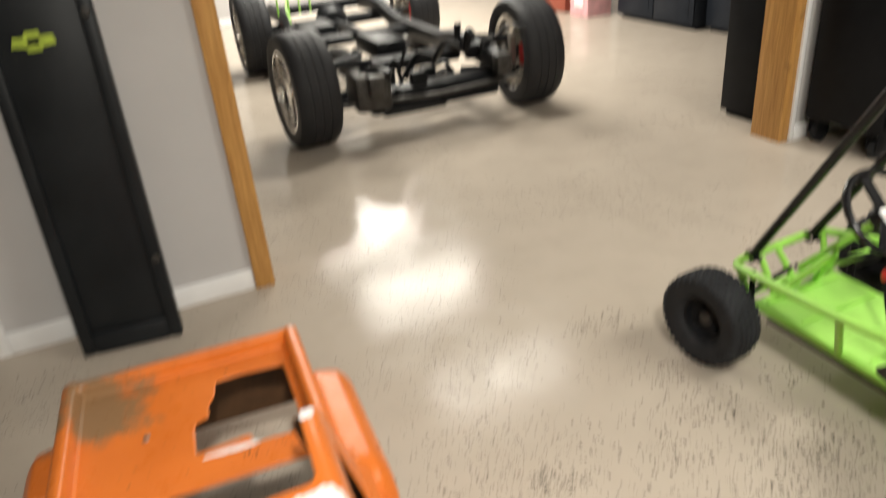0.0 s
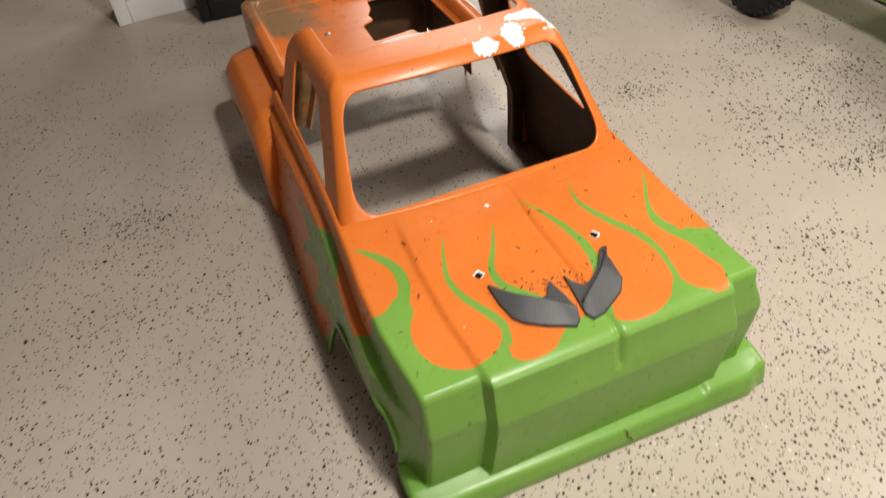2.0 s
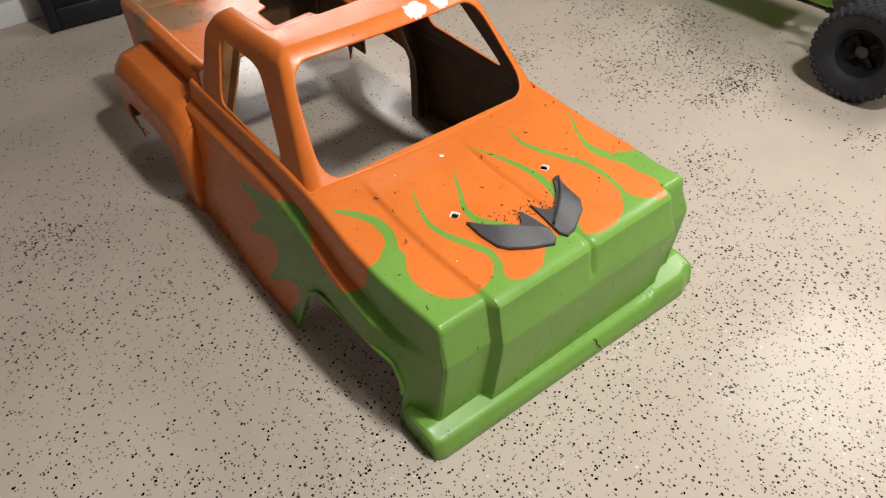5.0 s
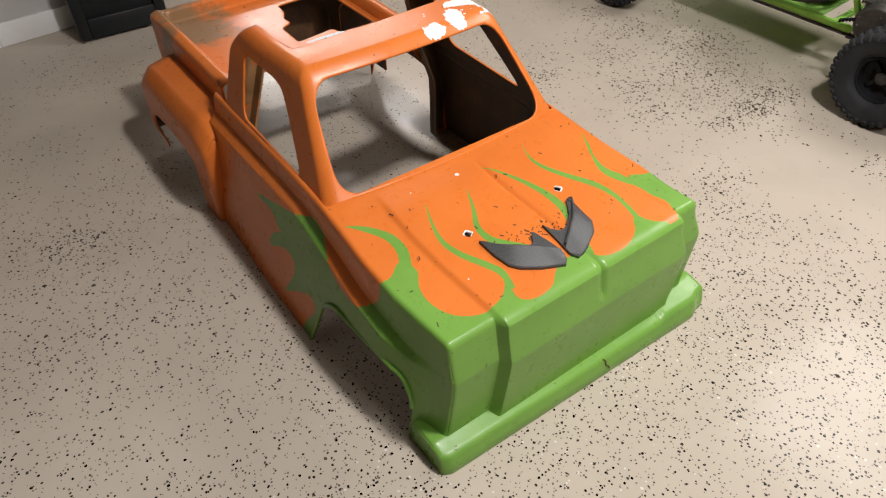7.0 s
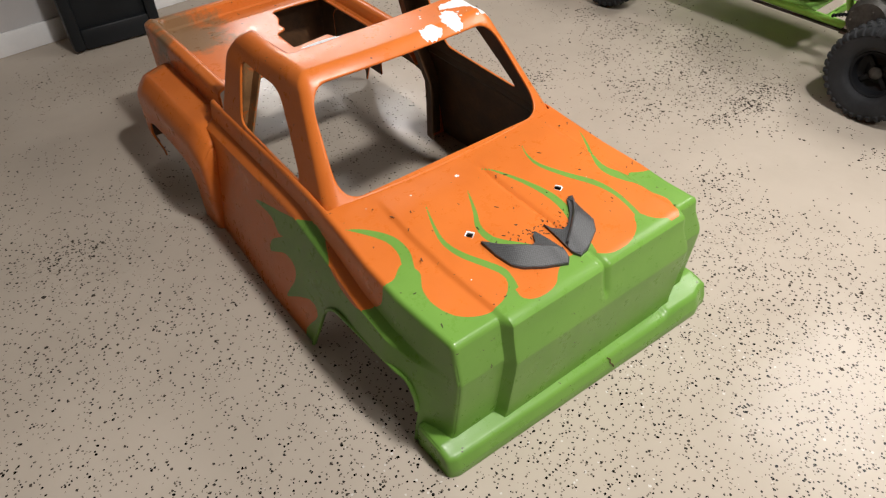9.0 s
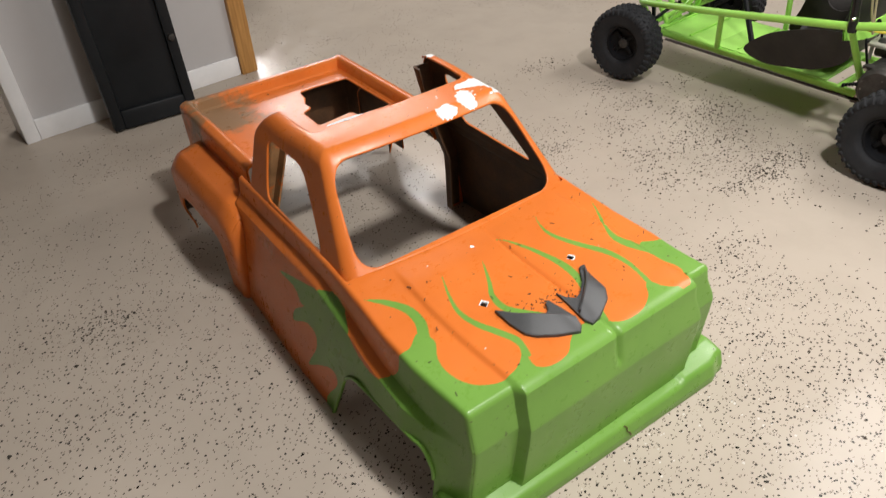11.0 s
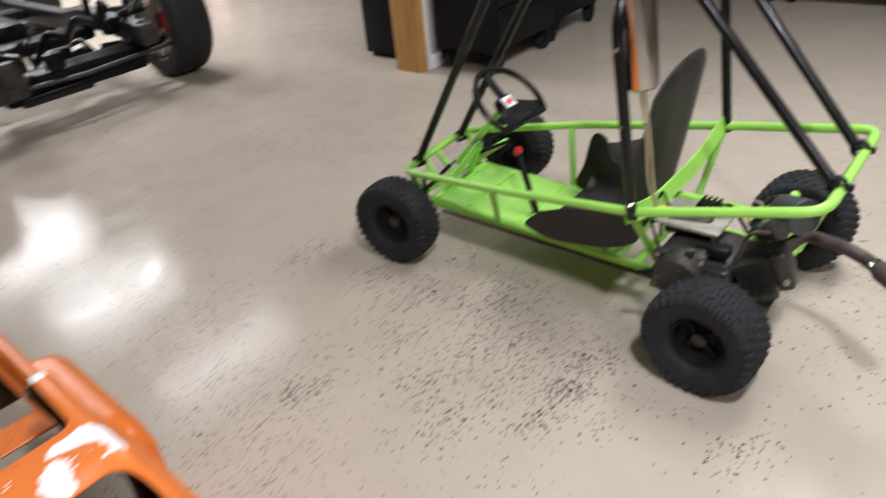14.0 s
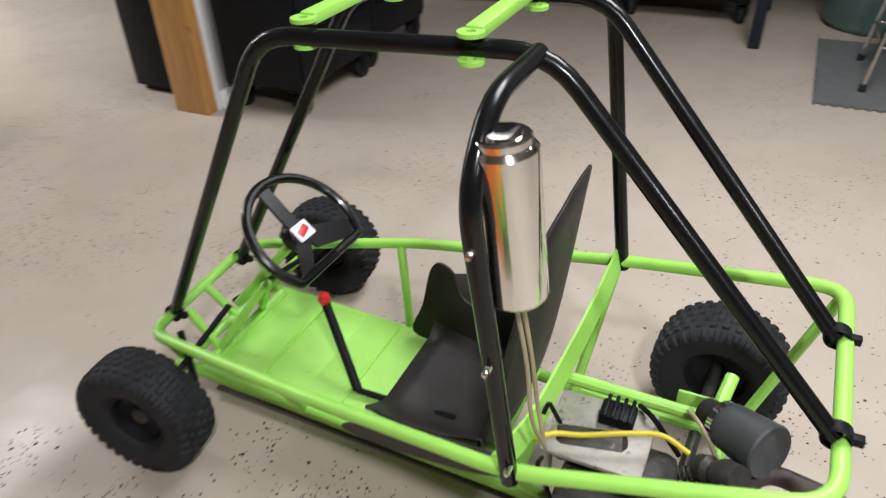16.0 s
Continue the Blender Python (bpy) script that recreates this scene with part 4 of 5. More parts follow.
# ---- go-kart ----
def go_kart():
    base = Vector((1.76, 0.98, 0.0))
    ob = thing("go_kart", base, "lime green tube-frame go-kart with black roll cage", "go-kart")
    shift = Matrix.Translation(-base)

    def kp(name, bm, material, label="", angle=35, parent=None):
        bm.transform(shift)
        return part(name, bm, material, parent or ob, label, angle)

    r = 0.0125
    rail = fillet([(1.78, 1.652, 0.283), (1.597, 1.646, 0.278), (1.513, 1.218, 0.352), (1.434, 0.738, 0.440), (1.478, 0.326, 0.528), (1.948, 0.318, 0.540), (2.000, 0.706, 0.462), (2.02, 1.2, 0.37), (1.965, 1.655, 0.288), (1.78, 1.652, 0.283)], 0.055)
    kp("top_rail", tube(bmesh.new(), rail, r, 12), LIME, "lime green bent tube rail")
    for a, b in (((1.628, 1.60, 0.172), (1.605, 0.45, 0.160)), ((1.952, 1.60, 0.172), (1.905, 0.45, 0.160))):
        kp("frame_rail", tube(bmesh.new(), [a, b], 0.0135, 10), LIME, "lime green lower frame tube")
    for a, b in (((1.628, 1.56, 0.172), (1.952, 1.56, 0.172)), ((1.615, 0.80, 0.163), (1.925, 0.80, 0.163)), ((1.605, 0.45, 0.160), (1.905, 0.45, 0.160)), ((1.50, 1.60, 0.195), (2.13, 1.58, 0.195)), ((1.77, 0.76, 0.33), (1.765, 0.44, 0.33)), ((1.748, 0.481, 0.330), (1.85, 0.462, 0.366))):
        kp("cross_member", tube(bmesh.new(), [a, b], 0.0125, 10), LIME)
    struts = (((1.513, 1.218, 0.352), (1.621, 1.275, 0.172)), ((2.016, 1.23, 0.368), (1.945, 1.18, 0.172)), ((1.437, 0.745, 0.435), (1.61, 0.71, 0.165)), ((1.997, 0.715, 0.455), (1.900, 0.758, 0.172)), ((1.605, 1.63, 0.285), (1.63, 1.585, 0.18)), ((1.955, 1.635, 0.29), (1.95, 1.585, 0.18)), ((1.78, 1.645, 0.283), (1.80, 1.57, 0.18)), ((1.69, 1.62, 0.283), (1.70, 1.56, 0.18)), ((1.93, 0.325, 0.53), (1.905, 0.44, 0.165)))
    for a, b in struts:
        kp("strut", tube(bmesh.new(), [a, b], 0.0105, 10), LIME)
    # floor pan in three lapped sheets
    for y0, y1, dz in ((1.285, 1.548, 0.0), (1.09, 1.292, 0.0025), (0.84, 1.097, 0.0)):
        bm = boxed((1.632, y0, 0.178 + dz), (1.945, y1, 0.182 + dz), 0.001)
        for v in bm.verts:
            v.co.x -= (1.55 - v.co.y) * 0.03
        kp("floor_panel", bm, LIME_PAN, "lime green scuffed sheet metal floor")
    for y in (1.535, 1.41, 1.20, 0.98):
        kp("pan_lip", boxed((1.64, y - 0.005, 0.182), (1.93, y + 0.005, 0.190), 0.003), LIME)
    kp("skid_rail", tube(bmesh.new(), [(1.612, 1.50, 0.155), (1.598, 0.62, 0.147)], 0.008, 8, flat=0.5), RUST)
    # roll cage
    for x0, xa, xb, x1, lab in ((1.664, 1.613, 1.650, 1.588, "left"), (1.905, 1.885, 1.932, 1.806, "right")):
        kp("cage_bar", tube(bmesh.new(), [(x0, 1.628, 0.30), (xa, 1.212, 0.985), (xb, 0.775, 0.995), (x1, 0.335, 0.538)], 0.0135, 12, 0.06), GLOSS_BLACK, "gloss black bent roll cage tube")
        for p in ((x0, 1.632, 0.292), (x1, 0.333, 0.542)):
            bm = lathe(bmesh.new(), [(0.018, -0.012), (0.021, -0.009), (0.021, 0.009), (0.018, 0.012)], 14, pose(*p, 0, 90, 0))
            box(bm, (-0.007, -0.034, -0.007), (0.007, -0.016, 0.007), 0.002, pose(*p))
            kp("clamp", bm, BLACK, "black tube clamp")
    for foot, top, inn in (((1.432, 0.738, 0.425), ((1.397, 0.785, 0.915), (1.475, 0.788, 0.998)), (1.652, 0.792, 0.992)), ((2.000, 0.706, 0.445), ((1.998, 0.775, 0.965),), (1.925, 0.80, 0.998))):
        kp("hoop_leg", tube(bmesh.new(), [foot, *top, inn], 0.0135, 12, 0.05), GLOSS_BLACK, "gloss black roll hoop leg")
    for p in ((1.396, 0.776, 0.85), (1.405, 0.760, 0.67), (1.425, 0.735, 0.47)):
        bm = lathe(bmesh.new(), [(0, 0.018), (0.003, 0.0175), (0.0048, 0.0135), (0.0048, -0.010)], 8, pose(p[0] - 0.004, p[1], p[2], 0, -90, 0))
        kp("bolt", bm, CHROME)
    for y, z in ((1.135, 0.996), (0.876, 1.002)):
        bm = bmesh.new()
        box(bm, (1.635, y - 0.013, z + 0.004), (1.885, y + 0.013, z + 0.022), 0.003)
        for x in (1.625, 1.895):
            for dz in (0.015, -0.022):
                lathe(bm, [(0.007, -0.003), (0.019, -0.003), (0.019, 0.003), (0.007, 0.003), (0.007, -0.003)], 14, pose(x, y, z + dz))
        kp("cage_crossbar", bm, LIME, "lime green cage crossbar with eyelet tabs")
    # steering
    axis = Vector((-0.02, -0.66, 0.75)).normalized()
    c = Vector((1.782, 1.335, 0.505))
    wx = Vector((0, 0, 1)).cross(axis).normalized()
    wy = axis.cross(wx)
    wm = Matrix.Translation(c) @ Matrix((wx, wy, axis)).transposed().to_4x4()
    rim = [(0.008 + 0.129 * math.cos(a), -0.004 + 0.129 * math.sin(a)) for a in (radians(-36 + 252 * k / 40) for k in range(41))]
    rim = fillet([(*p, 0.012) for p in [(0.02, -0.080)] + rim + [(0.02, -0.080)]], 0.02, 4)
    sw = kp("steering_wheel", tube(bmesh.new(), [wm @ p for p in rim], 0.0105, 10, cap=False), GLOSS_BLACK, "glossy black flat-bottomed steering wheel")
    for outline in ([(-0.022, 0.0), (0.012, 0.01), (0.018, 0.125), (-0.014, 0.125)], [(0.0, 0.012), (0.125, -0.045), (0.112, -0.082), (0.0, -0.045)], [(-0.02, 0.005), (0.005, -0.02), (-0.05, -0.082), (-0.082, -0.074)]):
        kp("spoke", prism(bmesh.new(), round_poly(outline, 0.008), 0.004, 0.011, wm), GLOSS_BLACK, "flat black spoke", parent=sw)
    kp("hub", lathe(bmesh.new(), [(0, 0.0125), (0.030, 0.012), (0.034, 0.0), (0.034, -0.02), (0, -0.024)], 18, wm), GLOSS_BLACK, parent=sw)
    kp("badge", box(bmesh.new(), (-0.024, -0.019, 0.0125), (0.024, 0.019, 0.0155), 0.003, wm), WHITE, "white badge plate", parent=sw)
    kp("badge_mark", box(bmesh.new(), (-0.015, -0.008, 0.0158), (0.015, 0.008, 0.0168), 0.001, wm @ pose(0, 0, 0, 0, 0, 18)), RED, parent=sw)
    kp("steering_column", tube(bmesh.new(), [c - axis * 0.015, c - axis * 0.34], 0.011, 10), LIME, "lime green steering column")
    kp("column_bracket", tube(bmesh.new(), [(1.70, 1.56, 0.18), (1.775, 1.44, 0.36), (1.86, 1.56, 0.18)], 0.010, 8, 0.03), LIME)
    for a, b in (((1.56, 1.565, 0.21), (1.78, 1.585, 0.24)), ((1.80, 1.585, 0.24), (2.10, 1.55, 0.21))):
        kp("tie_rod", tube(bmesh.new(), [a, b], 0.007, 8), BLACK)
    for x in (1.575, 2.075):
        kp("kingpin", tube(bmesh.new(), [(x, 1.595, 0.12), (x, 1.60, 0.23)], 0.012, 10), BLACK)
        kp("spindle", tube(bmesh.new(), [(x, 1.597, 0.15), (x + (-0.09 if x < 1.7 else 0.13), 1.597, 0.15)], 0.010, 10), GREASE)
    kp("shock_link", tube(bmesh.new(), [(1.625, 1.585, 0.28), (1.60, 1.555, 0.16)], 0.008, 8), BLACK)
    # brake lever
    lever = kp("brake_lever", tube(bmesh.new(), [(1.775, 1.292, 0.345), (1.690, 1.175, 0.20)], 0.0105, 10), BLACK, "black brake lever with a red knob")
    kp("lever_foot", tube(bmesh.new(), [(1.690, 1.175, 0.20), (1.695, 1.04, 0.197), (1.70, 0.95, 0.20)], 0.009, 8, 0.02, flat=0.5), BLACK, parent=lever)
    kp("knob", lathe(bmesh.new(), [(0, 0.016), (0.010, 0.013), (0.0145, 0.0), (0.010, -0.013), (0, -0.016)], 14, pose(1.772, 1.291, 0.354)), RED, "red knob", parent=lever)
    # seat shell
    bm = bmesh.new()
    nx, ny = 14, 16
    grid = []
    for j in range(ny + 1):
        t = j / ny
        row = []
        for i in range(nx + 1):
            s = i / nx * 2 - 1
            if t < 0.45:
                k = t / 0.45
                y, z = 1.10 - 0.26 * k, 0.215 - 0.02 * math.sin(k * math.pi)
                wing = 0.27 * (0.55 + 0.45 * k)
                x = 1.785 + s * (0.185 + 0.02 * k)
                z += wing * max(0, abs(s) - 0.60) ** 1.2 * (2.6 if s > 0 else 1.0)
            else:
                k = (t - 0.45) / 0.55
                y, z = 0.84 - 0.075 * k ** 0.6, 0.215 + 0.505 * k
                x = 1.785 + 0.03 * k ** 0.5 + s * (0.205 - 0.03 * k * k)
                y += 0.08 * max(0, abs(s) - 0.35) ** 1.5 * (1 - 0.5 * k)
                z -= 0.07 * k * abs(s) ** 3.0
            row.append(bm.verts.new((x, y, z)))
        grid.append(row)
    for a, b in zip(grid, grid[1:]):
        for i in range(nx):
            bm.faces.new((a[i], a[i + 1], b[i + 1], b[i]))
    # raised wing at the front corner of the bucket
    wing = smooth_loop([(1.150, 0.205), (1.130, 0.28), (1.116, 0.365), (1.095, 0.387), (1.060, 0.372), (1.035, 0.32), (0.985, 0.305), (0.93, 0.335), (0.86, 0.40), (0.83, 0.36), (0.84, 0.22), (0.95, 0.20), (1.06, 0.195)], 4)
    wb = prism(bmesh.new(), wing, 0.0, 0.006, Matrix(((0, 0, 1, 1.925), (1, 0, 0, 0), (0, 1, 0, 0), (0, 0, 0, 1))))
    for v in wb.verts:
        v.co.x += (v.co.z - 0.30) * 0.22
    kp("seat_wing", wb, PLASTIC, "black plastic seat side wing")
    seat = kp("seat", bm, PLASTIC, "scuffed black moulded plastic bucket seat", 60)
    md = seat.modifiers.new("thickness", "SOLIDIFY")
    md.thickness = 0.006
    flap = smooth_loop([(1.135, 0.235), (1.06, 0.30), (0.97, 0.338), (0.87, 0.365), (0.80, 0.36), (0.80, 0.29), (0.89, 0.235), (0.98, 0.215), (1.07, 0.205)], 4)
    mm = Matrix(((0, 0, 1, 1.535), (1, 0, 0, 0), (0, 1, 0, 0), (0, 0, 0, 1)))
    flap = [(1.0 + (y - 1.0) * 1.12 - 0.01, 0.275 + (z - 0.275) * 1.25) for y, z in flap]
    bm = prism(bmesh.new(), flap, 0.0, 0.005, mm)
    for v in bm.verts:
        v.co.x += (0.30 - v.co.z) * 0.45
    kp("side_guard", bm, PLASTIC, "black plastic seat side guard")
    # seat support strap
    bm = bmesh.new()
    pts = fillet([(1.462, 0.775, 0.405), (1.60, 0.755, 0.375), (1.86, 0.735, 0.40), (1.998, 0.715, 0.475)], 0.12, 6)
    for a, b in zip(pts, pts[1:]):
        d = (b - a).normalized()
        up = Vector((0, 0.25, 0.97))
        vs = [bm.verts.new(p + up * h + Vector((0, y, 0))) for p in (a, b) for h, y in ((0.024, 0), (-0.024, 0), (-0.024, -0.005), (0.024, -0.005))]
        for f in ((0, 1, 5, 4), (1, 2, 6, 5), (2, 3, 7, 6), (3, 0, 4, 7)):
            bm.faces.new([vs[i] for i in f])
    bmesh.ops.remove_doubles(bm, verts=bm.verts, dist=0.001)
    kp("seat_strap", bm, LIME, "lime green flat steel seat strap")
    # fuel canister on the hoop
    a, b = Vector((1.458, 0.745, 0.750)), Vector((1.452, 0.765, 0.958))
    cm = Matrix.Translation(a) @ (b - a).to_track_quat("Z", "Y").to_matrix().to_4x4()
    L = (b - a).length
    can = kp("fuel_canister", lathe(bmesh.new(), [(0, 0), (0.036, 0.0), (0.0405, 0.006), (0.0405, L - 0.006), (0.036, L), (0.030, L + 0.001)], 28, cm), CHROME, "polished steel fuel canister strapped to the hoop")
    kp("cap", lathe(bmesh.new(), [(0.034, L), (0.034, L + 0.009), (0.032, L + 0.011), (0.024, L + 0.0115), (0.023, L + 0.015), (0, L + 0.015)], 18, cm), CHROME, "screw cap", parent=can)
    for dx in (-0.008, 0.012):
        kp("fuel_line", tube(bmesh.new(), [a + Vector((dx, 0, 0)), (1.495 + dx, 0.735, 0.60), (1.50 + dx * 1.6, 0.728, 0.50), (1.535, 0.715, 0.395)], 0.0035, 8, 0.05), HOSE, "clear fuel line")
    kp("throttle_hose", tube(bmesh.new(), [(1.545, 0.735, 0.40), (1.575, 0.712, 0.392), (1.585, 0.672, 0.392), (1.607, 0.615, 0.400), (1.632, 0.55, 0.402), (1.618, 0.505, 0.39)], 0.0045, 8, 0.03), YELLOW, "yellow rubber hose")
    # engine
    eng = kp("engine_case", boxed((1.503, 0.51, 0.18), (1.69, 0.70, 0.315), 0.03), GREASE, "greasy cast engine case")
    kp("clutch_cover", lathe(bmesh.new(), [(0, 0.03), (0.055, 0.028), (0.066, 0.018), (0.068, -0.02)], 24, pose(1.495, 0.63, 0.255, 0, -90, 0)), GREASE, parent=eng)
    tip = pose(1.60, 0.48, 0.26, 0, 0, 0) @ pose(0, 0, 0, -24, 0, 14) @ pose(-1.60, -0.48, -0.26)
    barrel = kp("cylinder", boxed((1.555, 0.41, 0.225), (1.645, 0.51, 0.305), 0.006, tip), GREASE, "greasy finned cylinder", parent=eng)
    for k in range(9):
        kp("cooling_fin", boxed((1.535, 0.502 - 0.009 * k, 0.205), (1.665, 0.506 - 0.009 * k, 0.315), 0.0, tip), GREASE, parent=eng)
    kp("head_cover", boxed((1.54, 0.385, 0.215), (1.66, 0.425, 0.315), 0.012, tip), GREASE, parent=eng)
    bm = bmesh.new()
    for k in range(22):
        box(bm, (1.470, 0.53 + 0.0095 * k, 0.235 - 0.0009 * k * (k - 21) * 0.25), (1.482, 0.5365 + 0.0095 * k, 0.245 - 0.0009 * k * (k - 21) * 0.25), 0.001)
    kp("drive_chain", bm, BLACK, "drive chain", parent=eng)
    kp("battery_tray", boxed((1.565, 0.565, 0.345), (1.715, 0.735, 0.355), 0.003, pose(0, 0, 0)), TRAY, "dirty sheet metal tray over the engine")
    for x, y in ((1.58, 0.58), (1.70, 0.72), (1.58, 0.72)):
        kp("tray_post", tube(bmesh.new(), [(x, y, 0.30), (x, y, 0.348)], 0.006, 8), ALLOY)
    bm = boxed((1.655, 0.60, 0.355), (1.70, 0.66, 0.378), 0.004)
    for k in range(4):
        box(bm, (1.650, 0.605 + 0.014 * k, 0.378), (1.704, 0.611 + 0.014 * k, 0.386), 0.001)
    kp("relay_block", bm, BLACK, "black relay block")
    kp("carburettor", lathe(bmesh.new(), [(0, 0), (0.022, 0), (0.024, 0.02), (0.018, 0.03), (0.027, 0.05), (0.024, 0.08), (0, 0.08)], 16, pose(1.625, 0.485, 0.36, 60, 0, -35)), GREASE)
    m2 = pose(1.668, 0.418, 0.405, 102, 0, 142)
    bm = bmesh.new()
    prof = []
    for k in range(14):
        h = -0.030 + 0.006 * k
        prof += [(0.0465 - 0.0005 * k, h), (0.0458 - 0.0005 * k, h + 0.003)]
    lathe(bm, [(0, -0.034)] + [(0.044, -0.034)] + prof + [(0.036, 0.055), (0, 0.055)], 26, m2)
    kp("air_filter", bm, FILTER, "grey pleated rubber air filter")
    kp("filter_clamp", lathe(bmesh.new(), [(0.03, 0.055), (0.037, 0.055), (0.037, 0.066), (0.03, 0.066)], 18, m2), CHROME, "steel hose clamp")
    kp("intake_boot", lathe(bmesh.new(), [(0.03, 0.05), (0.031, 0.066), (0.026, 0.075), (0.024, 0.10), (0, 0.10)], 16, m2), PLASTIC)
    kp("exhaust_pipe", tube(bmesh.new(), [(1.63, 0.43, 0.31), (1.655, 0.39, 0.365), (1.635, 0.30, 0.368), (1.612, 0.245, 0.362)], 0.016, 12, 0.03), RUST, "dark steel exhaust pipe")
    d = (Vector((1.500, 0.135, 0.372)) - Vector((1.612, 0.245, 0.362)))
    mu = Matrix.Translation((1.612, 0.245, 0.362)) @ d.to_track_quat("Z", "Y").to_matrix().to_4x4()
    L = d.length
    kp("muffler", lathe(bmesh.new(), [(0.0165, 0), (0.0165, L * 0.28), (0.024, L * 0.36), (0.0255, L * 0.42), (0.0255, L * 0.97), (0.023, L), (0.012, L), (0.012, L * 0.9), (0, L * 0.9)], 20, mu), RUST, "heat-darkened tapered muffler")
    kp("muffler_clamp", lathe(bmesh.new(), [(0.0165, L * 0.2), (0.0195, L * 0.2), (0.0195, L * 0.29), (0.0165, L * 0.29)], 16, mu), CHROME)
    # smaller pieces round the engine
    for a, b, q, mt in (((1.515, 0.69, 0.29), (1.535, 0.72, 0.37), 0.004, BLACK), ((1.66, 0.70, 0.28), (1.60, 0.74, 0.40), 0.004, BLACK), ((1.69, 0.52, 0.30), (1.72, 0.60, 0.36), 0.005, BLACK), ((1.52, 0.50, 0.33), (1.58, 0.44, 0.39), 0.005, RUST), ((1.66, 0.45, 0.33), (1.70, 0.52, 0.40), 0.0035, HOSE)):
        mid = ((a[0] + b[0]) / 2 - 0.02, (a[1] + b[1]) / 2 + 0.015, max(a[2], b[2]) + 0.02)
        kp("cable", tube(bmesh.new(), [a, mid, b], q, 8, 0.04), mt)
    for x, y, z in ((1.497, 0.58, 0.30), (1.497, 0.69, 0.30), (1.497, 0.69, 0.21), (1.497, 0.56, 0.20), (1.52, 0.383, 0.30), (1.65, 0.383, 0.23)):
        kp("case_bolt", lathe(bmesh.new(), [(0, 0.006), (0.006, 0.005), (0.007, 0.0), (0.007, -0.01)], 6, pose(x, y, z, 0, -90, 0)), ALLOY, parent=eng)
    kp("starter_motor", lathe(bmesh.new(), [(0, -0.06), (0.026, -0.058), (0.03, -0.05), (0.03, 0.05), (0.022, 0.06), (0, 0.062)], 18, pose(1.62, 0.66, 0.335, 90, 0, 12)), GREASE)
    kp("coil", boxed((1.505, 0.52, 0.325), (1.545, 0.575, 0.352), 0.005), BLACK)
    kp("gear_cover", boxed((1.488, 0.51, 0.195), (1.503, 0.60, 0.30), 0.007), GREASE, parent=eng)
    kp("side_rib", box(boxed((1.492, 0.60, 0.30), (1.52, 0.70, 0.312), 0.003), (1.492, 0.60, 0.312), (1.512, 0.62, 0.335), 0.003), GREASE, parent=eng)
    kp("rear_axle", tube(bmesh.new(), [(1.44, 0.527, 0.15), (2.14, 0.485, 0.15)], 0.0125, 12), GREASE, "steel rear axle")
    kp("sprocket", lathe(bmesh.new(), [(0.0, -0.003), (0.062, -0.003), (0.062, 0.003), (0, 0.003)], 30, pose(1.535, 0.522, 0.15, 0, 90, 0)), GREASE)
    for x in (1.56, 1.92):
        kp("axle_bracket", boxed((x - 0.004, 0.45, 0.155), (x + 0.004, 0.55, 0.235), 0.003), LIME)
    kp("engine_mount", boxed((1.53, 0.42, 0.168), (1.70, 0.72, 0.178), 0.002), RUST)
    rel = lambda p: tuple(Vector(p) - base)
    knobby_wheel("front_wheel", ob, rel((1.497, 1.608, 0.148)), 0.148, 0.108, 6, "front wheel with knobby tyre", 0.070)
    knobby_wheel("front_wheel", ob, rel((2.210, 1.582, 0.148)), 0.148, 0.108, 186, "front wheel with knobby tyre", 0.070)
    knobby_wheel("rear_wheel", ob, rel((1.425, 0.528, 0.150)), 0.150, 0.135, -3, "rear wheel with wide knobby tyre", 0.072)
    knobby_wheel("rear_wheel", ob, rel((2.118, 0.480, 0.150)), 0.150, 0.135, 177, "rear wheel with wide knobby tyre", 0.072)
    return ob


go_kart()


